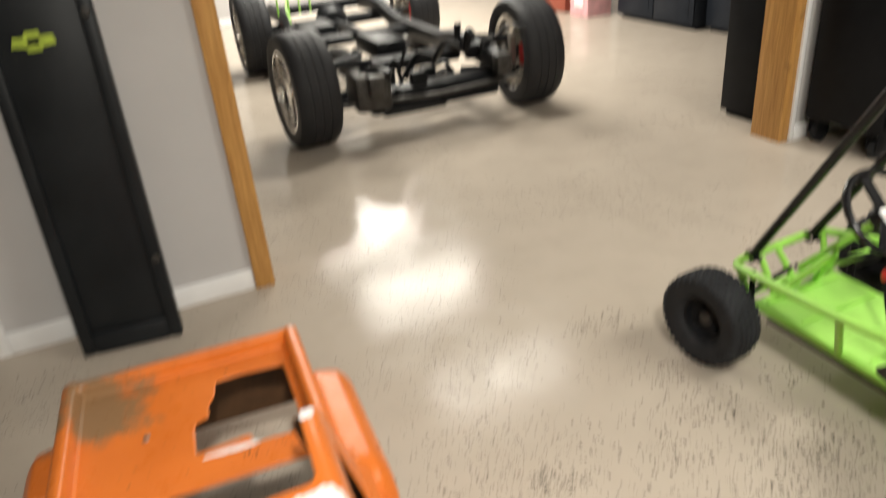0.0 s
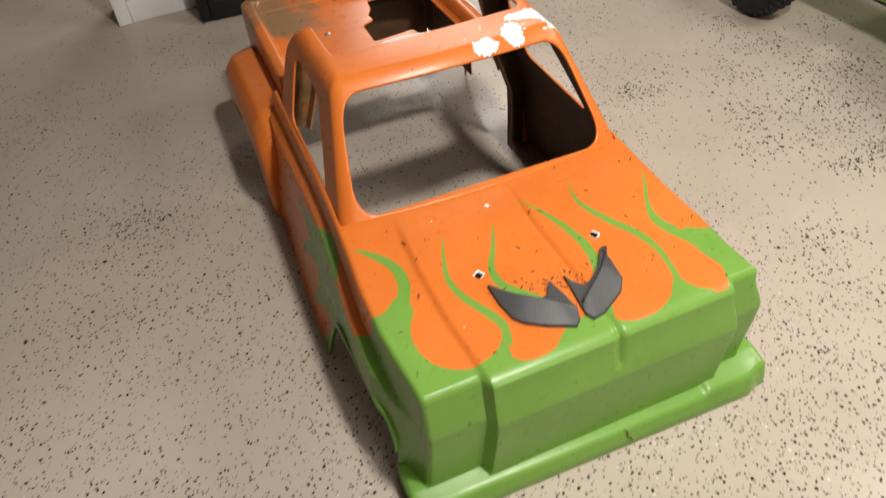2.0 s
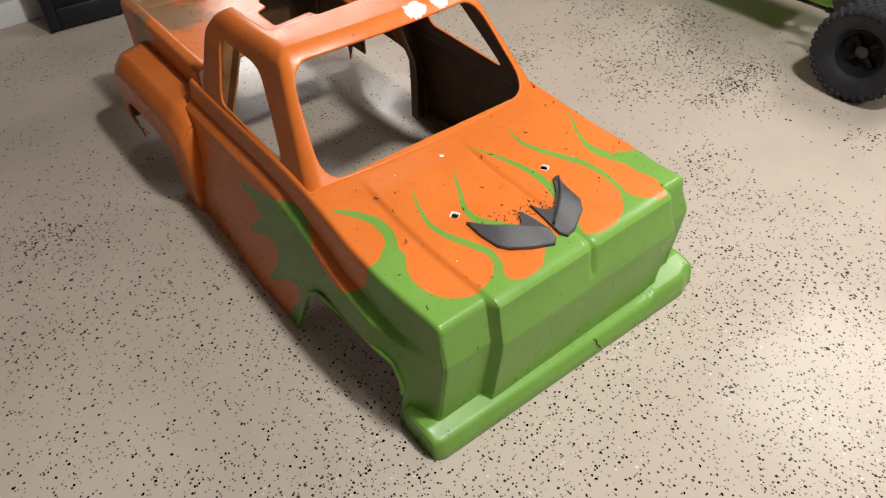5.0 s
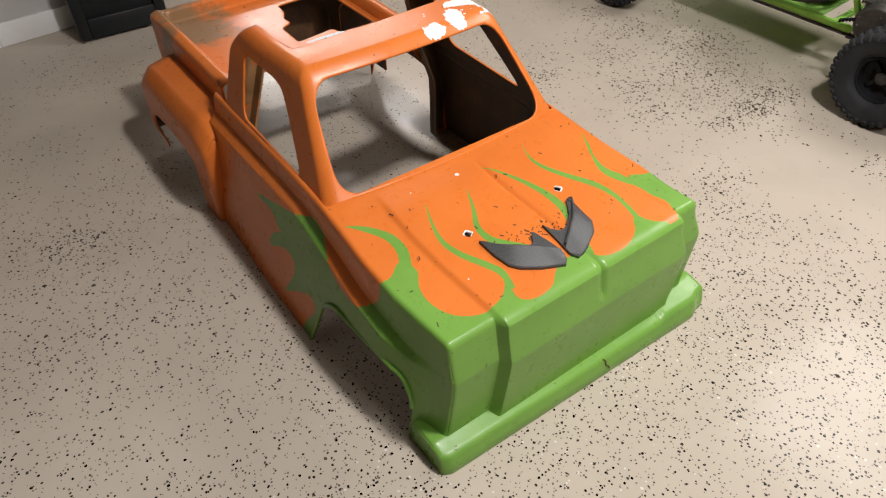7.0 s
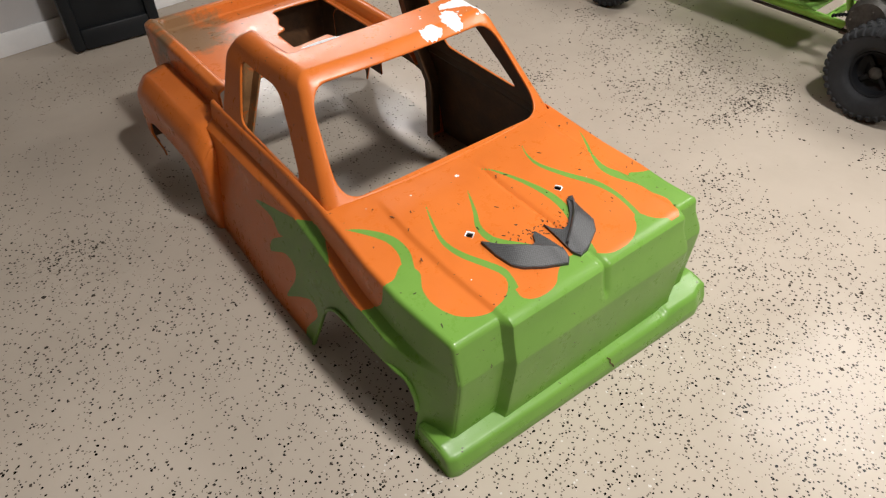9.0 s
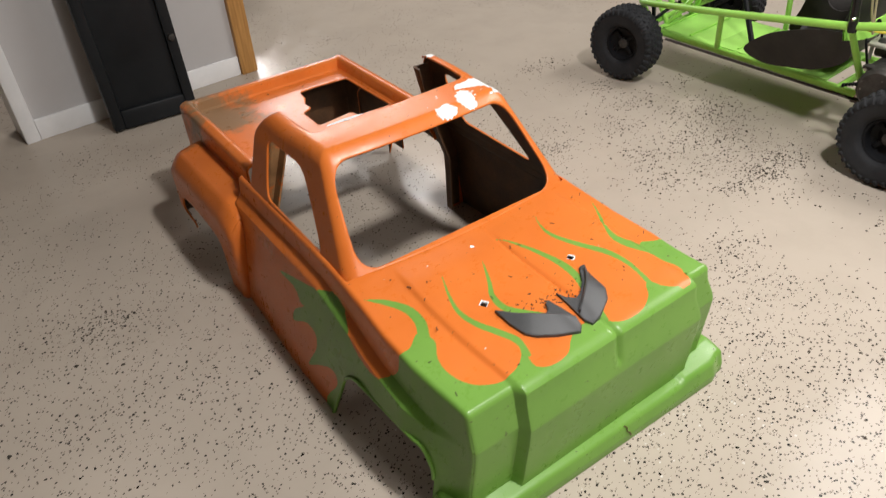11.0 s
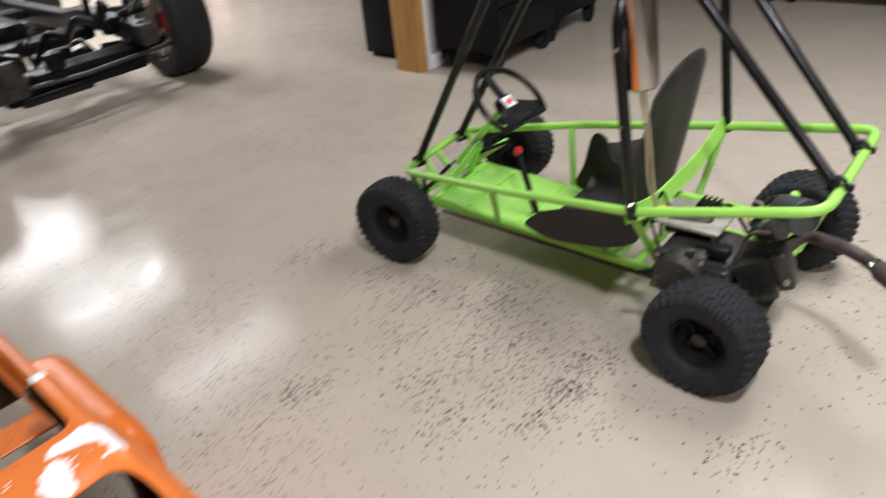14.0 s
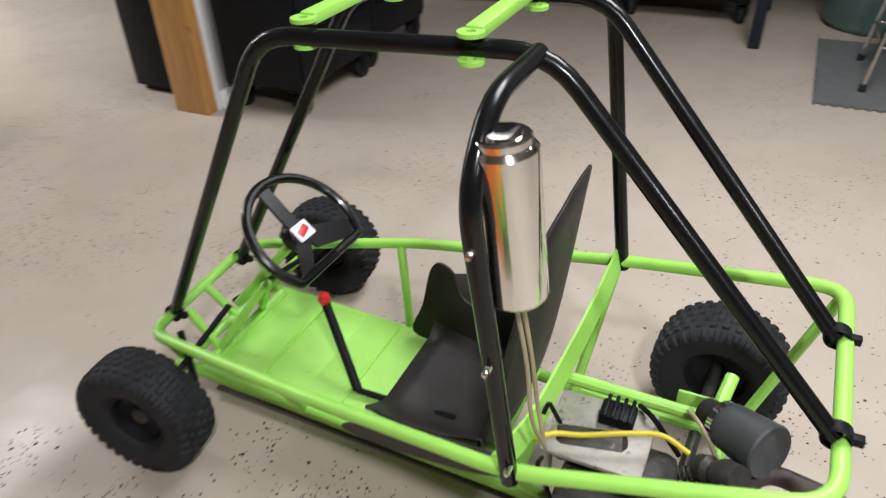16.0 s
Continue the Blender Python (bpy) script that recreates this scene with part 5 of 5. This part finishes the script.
# ---- tailgate leaning on the wall ----
def tailgate():
    lean = math.degrees(math.atan2(0.135, 1.42))
    ob = thing("tailgate", (-0.105, 2.690, 0.0), "black truck tailgate leaning upright against the grey wall", "tailgate", turn=-6)
    m = pose(0, 0, 0.004, -lean, 0, 0)
    w, h, t = 0.165, 1.42, 0.055
    part("panel", boxed((-w + 0.03, -0.038, 0.03), (w - 0.03, -0.012, h - 0.03), 0.003, m), BLACK_WORN, ob, "worn black sheet metal panel")
    for lo, hi in (((-w, -t, 0), (-w + 0.042, 0, h)), ((w - 0.042, -t, 0), (w, 0, h))):
        part("side_flange", boxed(lo, hi, 0.008, m), BLACK_WORN, ob, "scraped black folded flange")
    for lo, hi in (((-w + 0.04, -t, 0), (w - 0.04, 0, 0.075)), ((-w + 0.04, -t, h - 0.075), (w - 0.04, 0, h))):
        part("end_flange", boxed(lo, hi, 0.008, m), BLACK_WORN, ob)
    for z in (0.30, 1.10):
        part("latch", lathe(bmesh.new(), [(0, 0.014), (0.012, 0.012), (0.015, 0.0)], 12, m @ pose(w - 0.021, -t, z, 90, 0, 0)), GREASE, ob)
    # plain cross-shaped badge
    zc = 1.035
    cross = [(-0.062, -0.012), (-0.022, -0.016), (-0.020, -0.028), (0.020, -0.028), (0.022, -0.016), (0.062, -0.012), (0.055, 0.014), (0.022, 0.014), (0.020, 0.028), (-0.020, 0.028), (-0.022, 0.014), (-0.055, 0.014)]
    part("badge", prism(bmesh.new(), cross, 0.0, 0.004, m @ pose(-0.02, -0.039, zc, 90, 0, 0)), LIME_BADGE, ob, "painted lime cross-shaped badge")
    part("badge_centre", prism(bmesh.new(), [(-0.016, -0.010), (0.016, -0.010), (0.016, 0.010), (-0.016, 0.010)], 0.004, 0.005, m @ pose(-0.02, -0.039, zc, 90, 0, 0)), BLACK, ob)
    return ob


tailgate()


# ---- rolling truck chassis ----
def road_wheel(parent, at, turn):
    w = new("road_wheel")
    w.parent = parent
    w.matrix_basis = pose(*at, 0, 0, turn)
    m = pose(0, 0, 0, 0, 90, 0)
    R, h, rim = 0.34, 0.13, 0.235
    prof = [(rim, -h * 0.9), (rim + 0.03, -h * 0.98), (R * 0.93, -h * 0.96), (R * 0.985, -h * 0.8), (R, -h * 0.55), (R, -h * 0.42), (R - 0.003, -h * 0.41), (R - 0.003, -h * 0.35), (R, -h * 0.34), (R, -h * 0.05), (R - 0.003, -h * 0.04), (R - 0.003, h * 0.04), (R, h * 0.05), (R, h * 0.34), (R - 0.003, h * 0.35), (R - 0.003, h * 0.41), (R, h * 0.42), (R, h * 0.55), (R * 0.985, h * 0.8), (R * 0.93, h * 0.96), (rim + 0.03, h * 0.98), (rim, h * 0.9)]
    part("tyre", lathe(bmesh.new(), prof, 48, m), SLICK, w, "low-profile road tyre")
    bm = lathe(bmesh.new(), [(rim, -h * 0.9), (rim * 0.94, -h * 0.9), (rim * 0.92, -h * 0.3), (rim * 0.92, h * 0.8), (rim, h * 0.9)], 40, m)
    for k in range(5):
        for da in (-9, 9):
            box(bm, (-h * 0.62, -0.013, 0.05), (-h * 0.42, 0.013, rim * 0.95), 0.005, pose(0, 0, 0, 72 * k + da, 0, 0))
    lathe(bm, [(0, -h * 0.75), (0.05, -h * 0.72), (0.062, -h * 0.5), (0.062, -h * 0.2)], 20, m)
    part("rim", bm, CHROME, w, "polished alloy rim")
    part("brake_disc", lathe(bmesh.new(), [(0.05, h * 0.1), (0.15, h * 0.1), (0.15, h * 0.28), (0.05, h * 0.28)], 30, m), ALLOY, w)
    part("brake_caliper", boxed((h * 0.0, 0.07, -0.06), (h * 0.6, 0.15, 0.07), 0.01), RED, w, "red brake caliper")
    part("hub", lathe(bmesh.new(), [(0.045, h * 0.1), (0.05, h * 0.9), (0.03, h * 1.3), (0, h * 1.35)], 16, m), GREASE, w)


def chassis():
    base = Vector((1.83, 5.5, 0.0))
    ob = thing("truck_chassis", base, "bare black truck rolling chassis on four polished wheels", "truck chassis", turn=-2)
    for x, y, t in ((-0.76, -1.08, 4), (0.715, -1.08, 177), (-0.70, 1.16, 0), (0.78, 1.16, 180)):
        road_wheel(ob, (x, y, 0.34), t)
    for s in (-1, 1):
        part("frame_rail", tube(bmesh.new(), [(s * 0.40, -1.35, 0.36), (s * 0.40, -0.7, 0.40), (s * 0.46, -0.3, 0.32), (s * 0.46, 0.7, 0.32), (s * 0.42, 1.1, 0.44), (s * 0.42, 1.7, 0.42)], 0.055, 8, 0.15, flat=1.4), BLACK, ob, "black boxed frame rail")
        part("lower_arm", tube(bmesh.new(), [(s * 0.32, -1.26, 0.24), (s * 0.66, -1.08, 0.24), (s * 0.32, -0.92, 0.24)], 0.03, 8, 0.03), BLACK, ob)
        part("upper_arm", tube(bmesh.new(), [(s * 0.36, -1.2, 0.46), (s * 0.62, -1.08, 0.44), (s * 0.36, -0.96, 0.46)], 0.02, 8, 0.03), BLACK, ob)
        bm = bmesh.new()
        coil = [(s * 0.45 + 0.05 * math.cos(a), -1.08 + 0.05 * math.sin(a), 0.26 + 0.024 * a / 2.0) for a in (k * 0.5 for k in range(36))]
        part("coil_spring", tube(bm, coil, 0.009, 8), GREASE, ob)
        part("steering_knuckle", boxed((s * 0.60 - 0.03, -1.13, 0.22), (s * 0.60 + 0.03, -1.03, 0.46), 0.012), ALLOY, ob)
        part("leaf_spring", tube(bmesh.new(), [(s * 0.52, 0.5, 0.36), (s * 0.52, 1.16, 0.26), (s * 0.52, 1.75, 0.38)], 0.028, 8, 0.3, flat=0.6), BLACK, ob)
        part("bracket", boxed((s * 0.40 - 0.05, -1.42, 0.30), (s * 0.40 + 0.05, -1.33, 0.42), 0.01), GREASE, ob)
    for y, z, hgt in ((-1.2, 0.22, 0.14), (-0.62, 0.30, 0.08), (0.4, 0.32, 0.07), (1.65, 0.42, 0.08)):
        part("cross_member", boxed((-0.42, y - 0.09, z - hgt / 2), (0.42, y + 0.09, z + hgt / 2), 0.025), BLACK, ob, "black welded cross member")
    rnd = random.Random(8)
    for k in range(16):
        s = -1 if k % 2 else 1
        x, y, z = s * rnd.uniform(0.08, 0.5), rnd.uniform(-1.4, -0.85), rnd.uniform(0.2, 0.5)
        e = (x + rnd.uniform(-0.22, 0.22), y + rnd.uniform(-0.15, 0.15), min(0.56, max(0.16, z + rnd.uniform(-0.12, 0.14))))
        part("linkage", tube(bmesh.new(), [(x, y, z), ((x + e[0]) / 2, (y + e[1]) / 2, max(z, e[2]) + 0.03), e], rnd.choice((0.010, 0.014, 0.022)), 8, 0.03), rnd.choice((BLACK, GLOSS_BLACK, GREASE)), ob)
    for k in range(8):
        x, y, z = rnd.uniform(-0.5, 0.5), rnd.uniform(-1.35, -0.9), rnd.uniform(0.18, 0.4)
        part("bracket_plate", boxed((x - 0.05, y - 0.03, z - 0.045), (x + 0.05, y + 0.03, z + 0.045), 0.012, pose(0, 0, 0)), rnd.choice((BLACK, GREASE)), ob)
    part("gearbox", boxed((-0.12, -0.5, 0.28), (0.12, 0.05, 0.43), 0.05), BLACK, ob, "black gearbox housing")
    part("steering_box", boxed((-0.52, -1.36, 0.20), (-0.30, -1.12, 0.42), 0.03), GREASE, ob)
    part("oil_pan", boxed((-0.36, -1.32, 0.14), (0.05, -1.05, 0.20), 0.02), GLOSS_BLACK, ob)
    part("drag_link", tube(bmesh.new(), [(-0.6, -1.30, 0.25), (0.0, -1.36, 0.24), (0.6, -1.30, 0.25)], 0.014, 8), GREASE, ob)
    part("rear_axle", tube(bmesh.new(), [(-0.66, 1.16, 0.34), (-0.15, 1.16, 0.34), (0.15, 1.16, 0.34), (0.74, 1.16, 0.34)], [0.045, 0.05, 0.05, 0.045], 12), BLACK, ob)
    part("differential", lathe(bmesh.new(), [(0, -0.14), (0.10, -0.11), (0.15, 0.0), (0.10, 0.11), (0, 0.14)], 20, pose(0, 1.16, 0.34, 90, 0, 0)), BLACK, ob)
    part("driveshaft", tube(bmesh.new(), [(0, -0.5, 0.38), (0, 1.0, 0.34)], 0.04, 10), BLACK, ob)
    part("brake_line", tube(bmesh.new(), [(-0.5, 0.4, 0.50), (-0.45, 0.8, 0.55), (-0.35, 1.2, 0.62), (-0.2, 1.5, 0.58)], 0.008, 6, 0.1), LIME, ob, "lime green line")
    part("fuel_tank", boxed((-0.38, 0.55, 0.26), (-0.10, 1.0, 0.42), 0.04), BLACK, ob)
    for k in range(4):
        part("spring_bar", tube(bmesh.new(), [(-0.5 + 0.09 * k, 0.9, 0.48), (-0.48 + 0.09 * k, 0.95, 0.75)], 0.008, 6), LIME, ob)
    return ob


chassis()


# ---- tool chests, cabinets and the rest ----
def caster(parent, x, y):
    c = new("caster")
    c.parent = parent
    c.matrix_basis = pose(x, y, 0)
    part("wheel", lathe(bmesh.new(), [(0, -0.018), (0.045, -0.018), (0.055, -0.012), (0.055, 0.012), (0.045, 0.018), (0, 0.018)], 22, pose(0.02, 0, 0.055, 90, 0, 0)), RUBBER, c)
    for fy in (-0.026, 0.026):
        part("fork_arm", boxed((-0.03, fy - 0.004, 0.05), (0.05, fy + 0.004, 0.125), 0.003), BLACK, c)
    part("plate", boxed((-0.045, -0.04, 0.122), (0.045, 0.04, 0.132), 0.003), BLACK, c)


def tool_chest(x0, x1, y0, y1, top, front, label, drawers=4):
    """front: the side that the drawers face, 'y-' or 'x-'."""
    cx, cy = (x0 + x1) / 2, (y0 + y1) / 2
    ob = thing("tool_chest", (cx, cy, 0), label, "tool chest", "rolling tool chests")
    a, b = (x1 - x0) / 2, (y1 - y0) / 2
    part("body", boxed((-a, -b, 0.132), (a, b, top), 0.012), BLACK, ob, "black steel cabinet body")
    z, hh = 0.16, (top - 0.2) / drawers
    for k in range(drawers):
        lo, hi = z + k * hh + 0.006, z + (k + 1) * hh - 0.006
        if front == "y-":
            d = part("drawer", boxed((-a + 0.02, -b - 0.014, lo), (a - 0.02, -b + 0.002, hi), 0.004), BLACK, ob)
            part("handle", boxed((-a + 0.06, -b - 0.03, hi - 0.025), (a - 0.06, -b - 0.012, hi - 0.01), 0.004), BLACK, d)
        else:
            d = part("drawer", boxed((-a - 0.014, -b + 0.02, lo), (-a + 0.002, b - 0.02, hi), 0.004), BLACK, ob)
            part("handle", boxed((-a - 0.03, -b + 0.06, hi - 0.025), (-a - 0.012, b - 0.06, hi - 0.01), 0.004), BLACK, d)
    for sx in (-a + 0.05, a - 0.07):
        for sy in (-b + 0.045, b - 0.045):
            caster(ob, sx, sy)
    return ob


tool_chest(3.22, 3.86, 2.37, 2.79, 1.05, "y-", "black steel rolling tool chest on casters")
tool_chest(3.88, 4.50, 2.40, 2.79, 1.05, "y-", "black steel rolling tool chest on casters")
tool_chest(5.26, 5.90, 1.46, 2.20, 1.05, "x-", "dark rolling tool chest along the far wall")
tool_chest(5.26, 5.90, 0.70, 1.42, 1.05, "x-", "dark rolling tool chest along the far wall")


def cabinet(x0, x1, y0, y1, top, face, label, doors=2, mat=None):
    cx, cy = (x0 + x1) / 2, (y0 + y1) / 2
    ob = thing("cabinet", (cx, cy, 0), label, "cabinet")
    a, b = (x1 - x0) / 2, (y1 - y0) / 2
    mat = mat or NAVY
    part("body", boxed((-a, -b, 0.03), (a, b, top), 0.006), mat, ob)
    part("plinth", boxed((-a + 0.03, -b + 0.03, 0), (a - 0.02, b - 0.02, 0.031)), BLACK, ob)
    for k in range(doors):
        if face == "x-":
            lo, hi = -b + 2 * b * k / doors + 0.006, -b + 2 * b * (k + 1) / doors - 0.006
            d = part("door", boxed((-a - 0.02, lo, 0.05), (-a + 0.001, hi, top - 0.02), 0.004), mat, ob)
            part("door_panel", boxed((-a - 0.024, lo + 0.06, 0.12), (-a - 0.018, hi - 0.06, top - 0.09), 0.002), mat, d)
            part("handle", tube(bmesh.new(), [(-a - 0.022, hi - 0.03, top * 0.5), (-a - 0.045, hi - 0.03, top * 0.5 + 0.02), (-a - 0.045, hi - 0.03, top * 0.5 + 0.10), (-a - 0.022, hi - 0.03, top * 0.5 + 0.12)], 0.005, 8, 0.015), CHROME, d)
    return ob


cabinet(4.76, 5.25, 5.30, 6.38, 1.5, "x-", "dark blue-black cabinet with panelled doors on the garage floor", 2)
cabinet(3.25, 3.80, 3.03, 3.40, 1.6, "", "plain black cabinet standing behind the timber post", 0, BLACK)
cabinet(4.85, 5.5, 4.55, 5.25, 1.3, "x-", "dark navy cabinet beside the panelled one", 1)


def cartons():
    ob = thing("carton", (4.62, 6.75, 0), "pink and white printed cardboard carton", "carton")
    part("box", boxed((-0.09, -0.16, 0), (0.2, 0.16, 0.42), 0.004), PINK, ob)
    part("label_panel", boxed((-0.093, -0.08, 0.1), (-0.09, 0.08, 0.34)), WHITE, ob, "white printed panel")
    part("label_bar", boxed((-0.0955, -0.06, 0.24), (-0.0935, 0.05, 0.29)), RED, ob)
    ob = thing("wooden_crate", (4.75, 7.35, 0), "red-brown wooden crate on the floor", "crate")
    for k in range(4):
        part("slat", boxed((-0.21, -0.33, 0.01 + 0.13 * k), (-0.19, 0.33, 0.125 + 0.13 * k), 0.003), BROWN_RED, ob)
    part("body", boxed((-0.188, -0.32, 0.0), (0.25, 0.32, 0.52), 0.004), BROWN_RED, ob)


cartons()


def foam_mat():
    bm = bmesh.new()
    pts = []
    x0, x1, y0, y1, n = 4.19, 5.15, -0.95, 0.32, 22
    def edge(ax, ay, bx, by, k):
        d = Vector((bx - ax, by - ay))
        nrm = Vector((-d.y, d.x)).normalized() * 0.012
        for i in range(k):
            for f, o in ((0.0, 0), (0.25, 0), (0.32, 1), (0.68, 1), (0.75, 0)):
                p = Vector((ax, ay)) + d * ((i + f) / k) + nrm * o
                pts.append((p.x, p.y))
    edge(x0, y0, x1, y0, n)
    edge(x1, y0, x1, y1, n + 6)
    edge(x1, y1, x0, y1, n)
    edge(x0, y1, x0, y0, n + 6)
    prism(bm, pts, 0.0, 0.012)
    return solid("floor_mat", bm, FOAM, "grey interlocking foam floor mat with toothed edges", "mat")


foam_mat()


def stool():
    ob = thing("stool", (4.62, -0.10, 0.012), "chrome tube-legged stool standing on the foam mat", "stool")
    for sx in (-1, 1):
        for sy in (-1, 1):
            leg = part("leg", tube(bmesh.new(), [(sx * 0.22, sy * 0.22, 0.02), (sx * 0.15, sy * 0.15, 0.62)], 0.0115, 10), CHROME, ob, "chrome tube leg")
            part("rubber_foot", lathe(bmesh.new(), [(0, 0), (0.017, 0), (0.017, 0.03), (0.012, 0.035)], 12, pose(sx * 0.222, sy * 0.222, 0)), RUBBER, leg)
    for z, k in ((0.20, 0.20), (0.36, 0.182)):
        part("foot_ring", tube(bmesh.new(), [(k, k, z), (-k, k, z), (-k, -k, z), (k, -k, z), (k, k, z)], 0.009, 8), CHROME, ob)
    part("seat", lathe(bmesh.new(), [(0, 0.62), (0.17, 0.62), (0.185, 0.64), (0.185, 0.67), (0.16, 0.69), (0, 0.695)], 30), PLASTIC, ob, "black padded seat")


stool()


def workbench():
    ob = thing("workbench", (5.35, 0.05, 0), "dark steel workbench with flat legs", "workbench")
    for x, y in ((-0.42, 0.58), (-0.42, -0.75), (0.35, 0.58), (0.35, -0.75)):
        part("leg", boxed((x - 0.05, y - 0.03, 0.0), (x + 0.05, y + 0.03, 0.86), 0.006), NAVY, ob, "dark blue steel leg")
    part("worktop", boxed((-0.5, -0.85, 0.86), (0.45, 0.68, 0.91), 0.008), NAVY, ob)
    part("stretcher", boxed((0.33, -0.75, 0.2), (0.37, 0.58, 0.26), 0.004), NAVY, ob)
    tub = thing("storage_tub", (5.55, 0.02, 0.0), "green-tinted plastic tub on the floor under the bench", "tub")
    part("tub_body", lathe(bmesh.new(), [(0, 0.0), (0.27, 0.0), (0.30, 0.03), (0.33, 0.36), (0.345, 0.37), (0.345, 0.385), (0.32, 0.385), (0.29, 0.05), (0, 0.03)], 30), GLASSY, tub)


workbench()


def black_machine():
    """Dark equipment seen through the doorway."""
    ob = thing("snow_blower", (-1.02, 4.05, 0), "black machine parked beyond the doorway", "machine", turn=20)
    part("housing", boxed((-0.38, -0.30, 0.05), (0.34, 0.25, 0.34), 0.05), GLOSS_BLACK, ob)
    part("upper_cover", boxed((-0.30, -0.10, 0.33), (0.20, 0.25, 0.56), 0.06), BLACK, ob)
    part("edge_bar", tube(bmesh.new(), [(-0.38, -0.31, 0.33), (0.35, -0.31, 0.27)], 0.012, 8), ALLOY, ob)
    part("decal", boxed((0.12, -0.304, 0.17), (0.20, -0.301, 0.20)), WHITE, ob, "small white sticker")
    for x in (-0.30, 0.28):
        part("wheel", lathe(bmesh.new(), [(0, -0.04), (0.09, -0.04), (0.105, -0.02), (0.105, 0.02), (0.09, 0.04), (0, 0.04)], 22, pose(x, 0.2, 0.105, 0, 90, 0)), RUBBER, ob)
    part("handle", tube(bmesh.new(), [(-0.2, 0.2, 0.5), (-0.2, 0.5, 0.95), (0.15, 0.5, 0.95), (0.15, 0.2, 0.5)], 0.012, 8, 0.06), BLACK, ob)
    dk = thing("loudspeaker", (0.72, 7.6, 0), "small black loudspeaker box on the floor", "speaker")
    part("body", boxed((-0.14, -0.12, 0), (0.10, 0.12, 0.42), 0.01), BLACK, dk)
    part("cone", lathe(bmesh.new(), [(0, 0.01), (0.06, 0.004), (0.075, -0.008), (0.08, 0.0)], 20, pose(-0.02, -0.122, 0.25, 90, 0, 0)), PLASTIC, dk)


black_machine()


# ---- dirt and crumbs on the floor ----
def crumbs():
    rnd = random.Random(11)
    bm = bmesh.new()
    for cx, cy, spread, n in PATCHES:
        for _ in range(n):
            x, y = rnd.gauss(cx, spread), rnd.gauss(cy, spread * 0.8)
            if (abs(x + 0.0) < 0.46 and 0.33 < y < 2.0):
                continue
            r = rnd.uniform(0.0012, 0.0046) * (1.6 if rnd.random() < 0.06 else 1.0)
            a = rnd.uniform(0, 6.28)
            h = r * rnd.uniform(0.3, 0.8)
            base = [bm.verts.new((x + r * rnd.uniform(0.5, 1.2) * math.cos(a + k * 1.57), y + r * rnd.uniform(0.5, 1.2) * math.sin(a + k * 1.57), 0.0003)) for k in range(4)]
            top = bm.verts.new((x + r * rnd.uniform(-0.3, 0.3), y + r * rnd.uniform(-0.3, 0.3), h))
            for k in range(4):
                bm.faces.new((base[k], base[(k + 1) % 4], top))
    return solid("floor_crumbs", bm, DEBRIS, "dark dirt crumbs scattered on the epoxy floor", "dirt", kind="stuff")


PATCHES = [(1.62, 1.40, 0.05, 70), (1.55, 1.20, 0.06, 90), (1.54, 1.07, 0.05, 70), (1.35, 1.60, 0.05, 80), (1.39, 1.92, 0.05, 70), (1.27, 1.93, 0.04, 50), (1.02, 1.12, 0.05, 110), (0.93, 0.98, 0.05, 90), (1.30, 1.05, 0.08, 140), (1.42, 1.15, 0.06, 90), (1.20, 0.80, 0.042, 210), (1.06, 0.815, 0.035, 80), (1.33, 0.80, 0.05, 160), (1.25, 0.85, 0.12, 150), (0.84, 1.38, 0.03, 70), (0.80, 1.42, 0.03, 60), (1.22, 0.37, 0.05, 70), (1.30, 0.33, 0.04, 45), (1.34, 1.41, 0.06, 90), (1.15, 1.34, 0.05, 90), (1.16, 1.08, 0.13, 160), (0.78, 0.62, 0.07, 160), (0.62, 0.20, 0.14, 260), (-0.69, 1.57, 0.05, 160), (-0.85, 1.2, 0.22, 200), (0.95, 1.45, 0.2, 100), (-0.6, 0.5, 0.3, 200), (1.9, 0.2, 0.3, 160), (1.6, 0.0, 0.5, 160), (1.20, 1.10, 0.16, 90), (1.30, 0.95, 0.14, 110), (1.05, 0.85, 0.14, 60), (1.24, 0.70, 0.10, 80), (1.38, 1.28, 0.10, 120), (1.27, 1.45, 0.10, 80), (1.75, 0.10, 0.18, 90), (2.3, 0.2, 0.35, 120), (2.6, 1.0, 0.5, 120)]
crumbs()
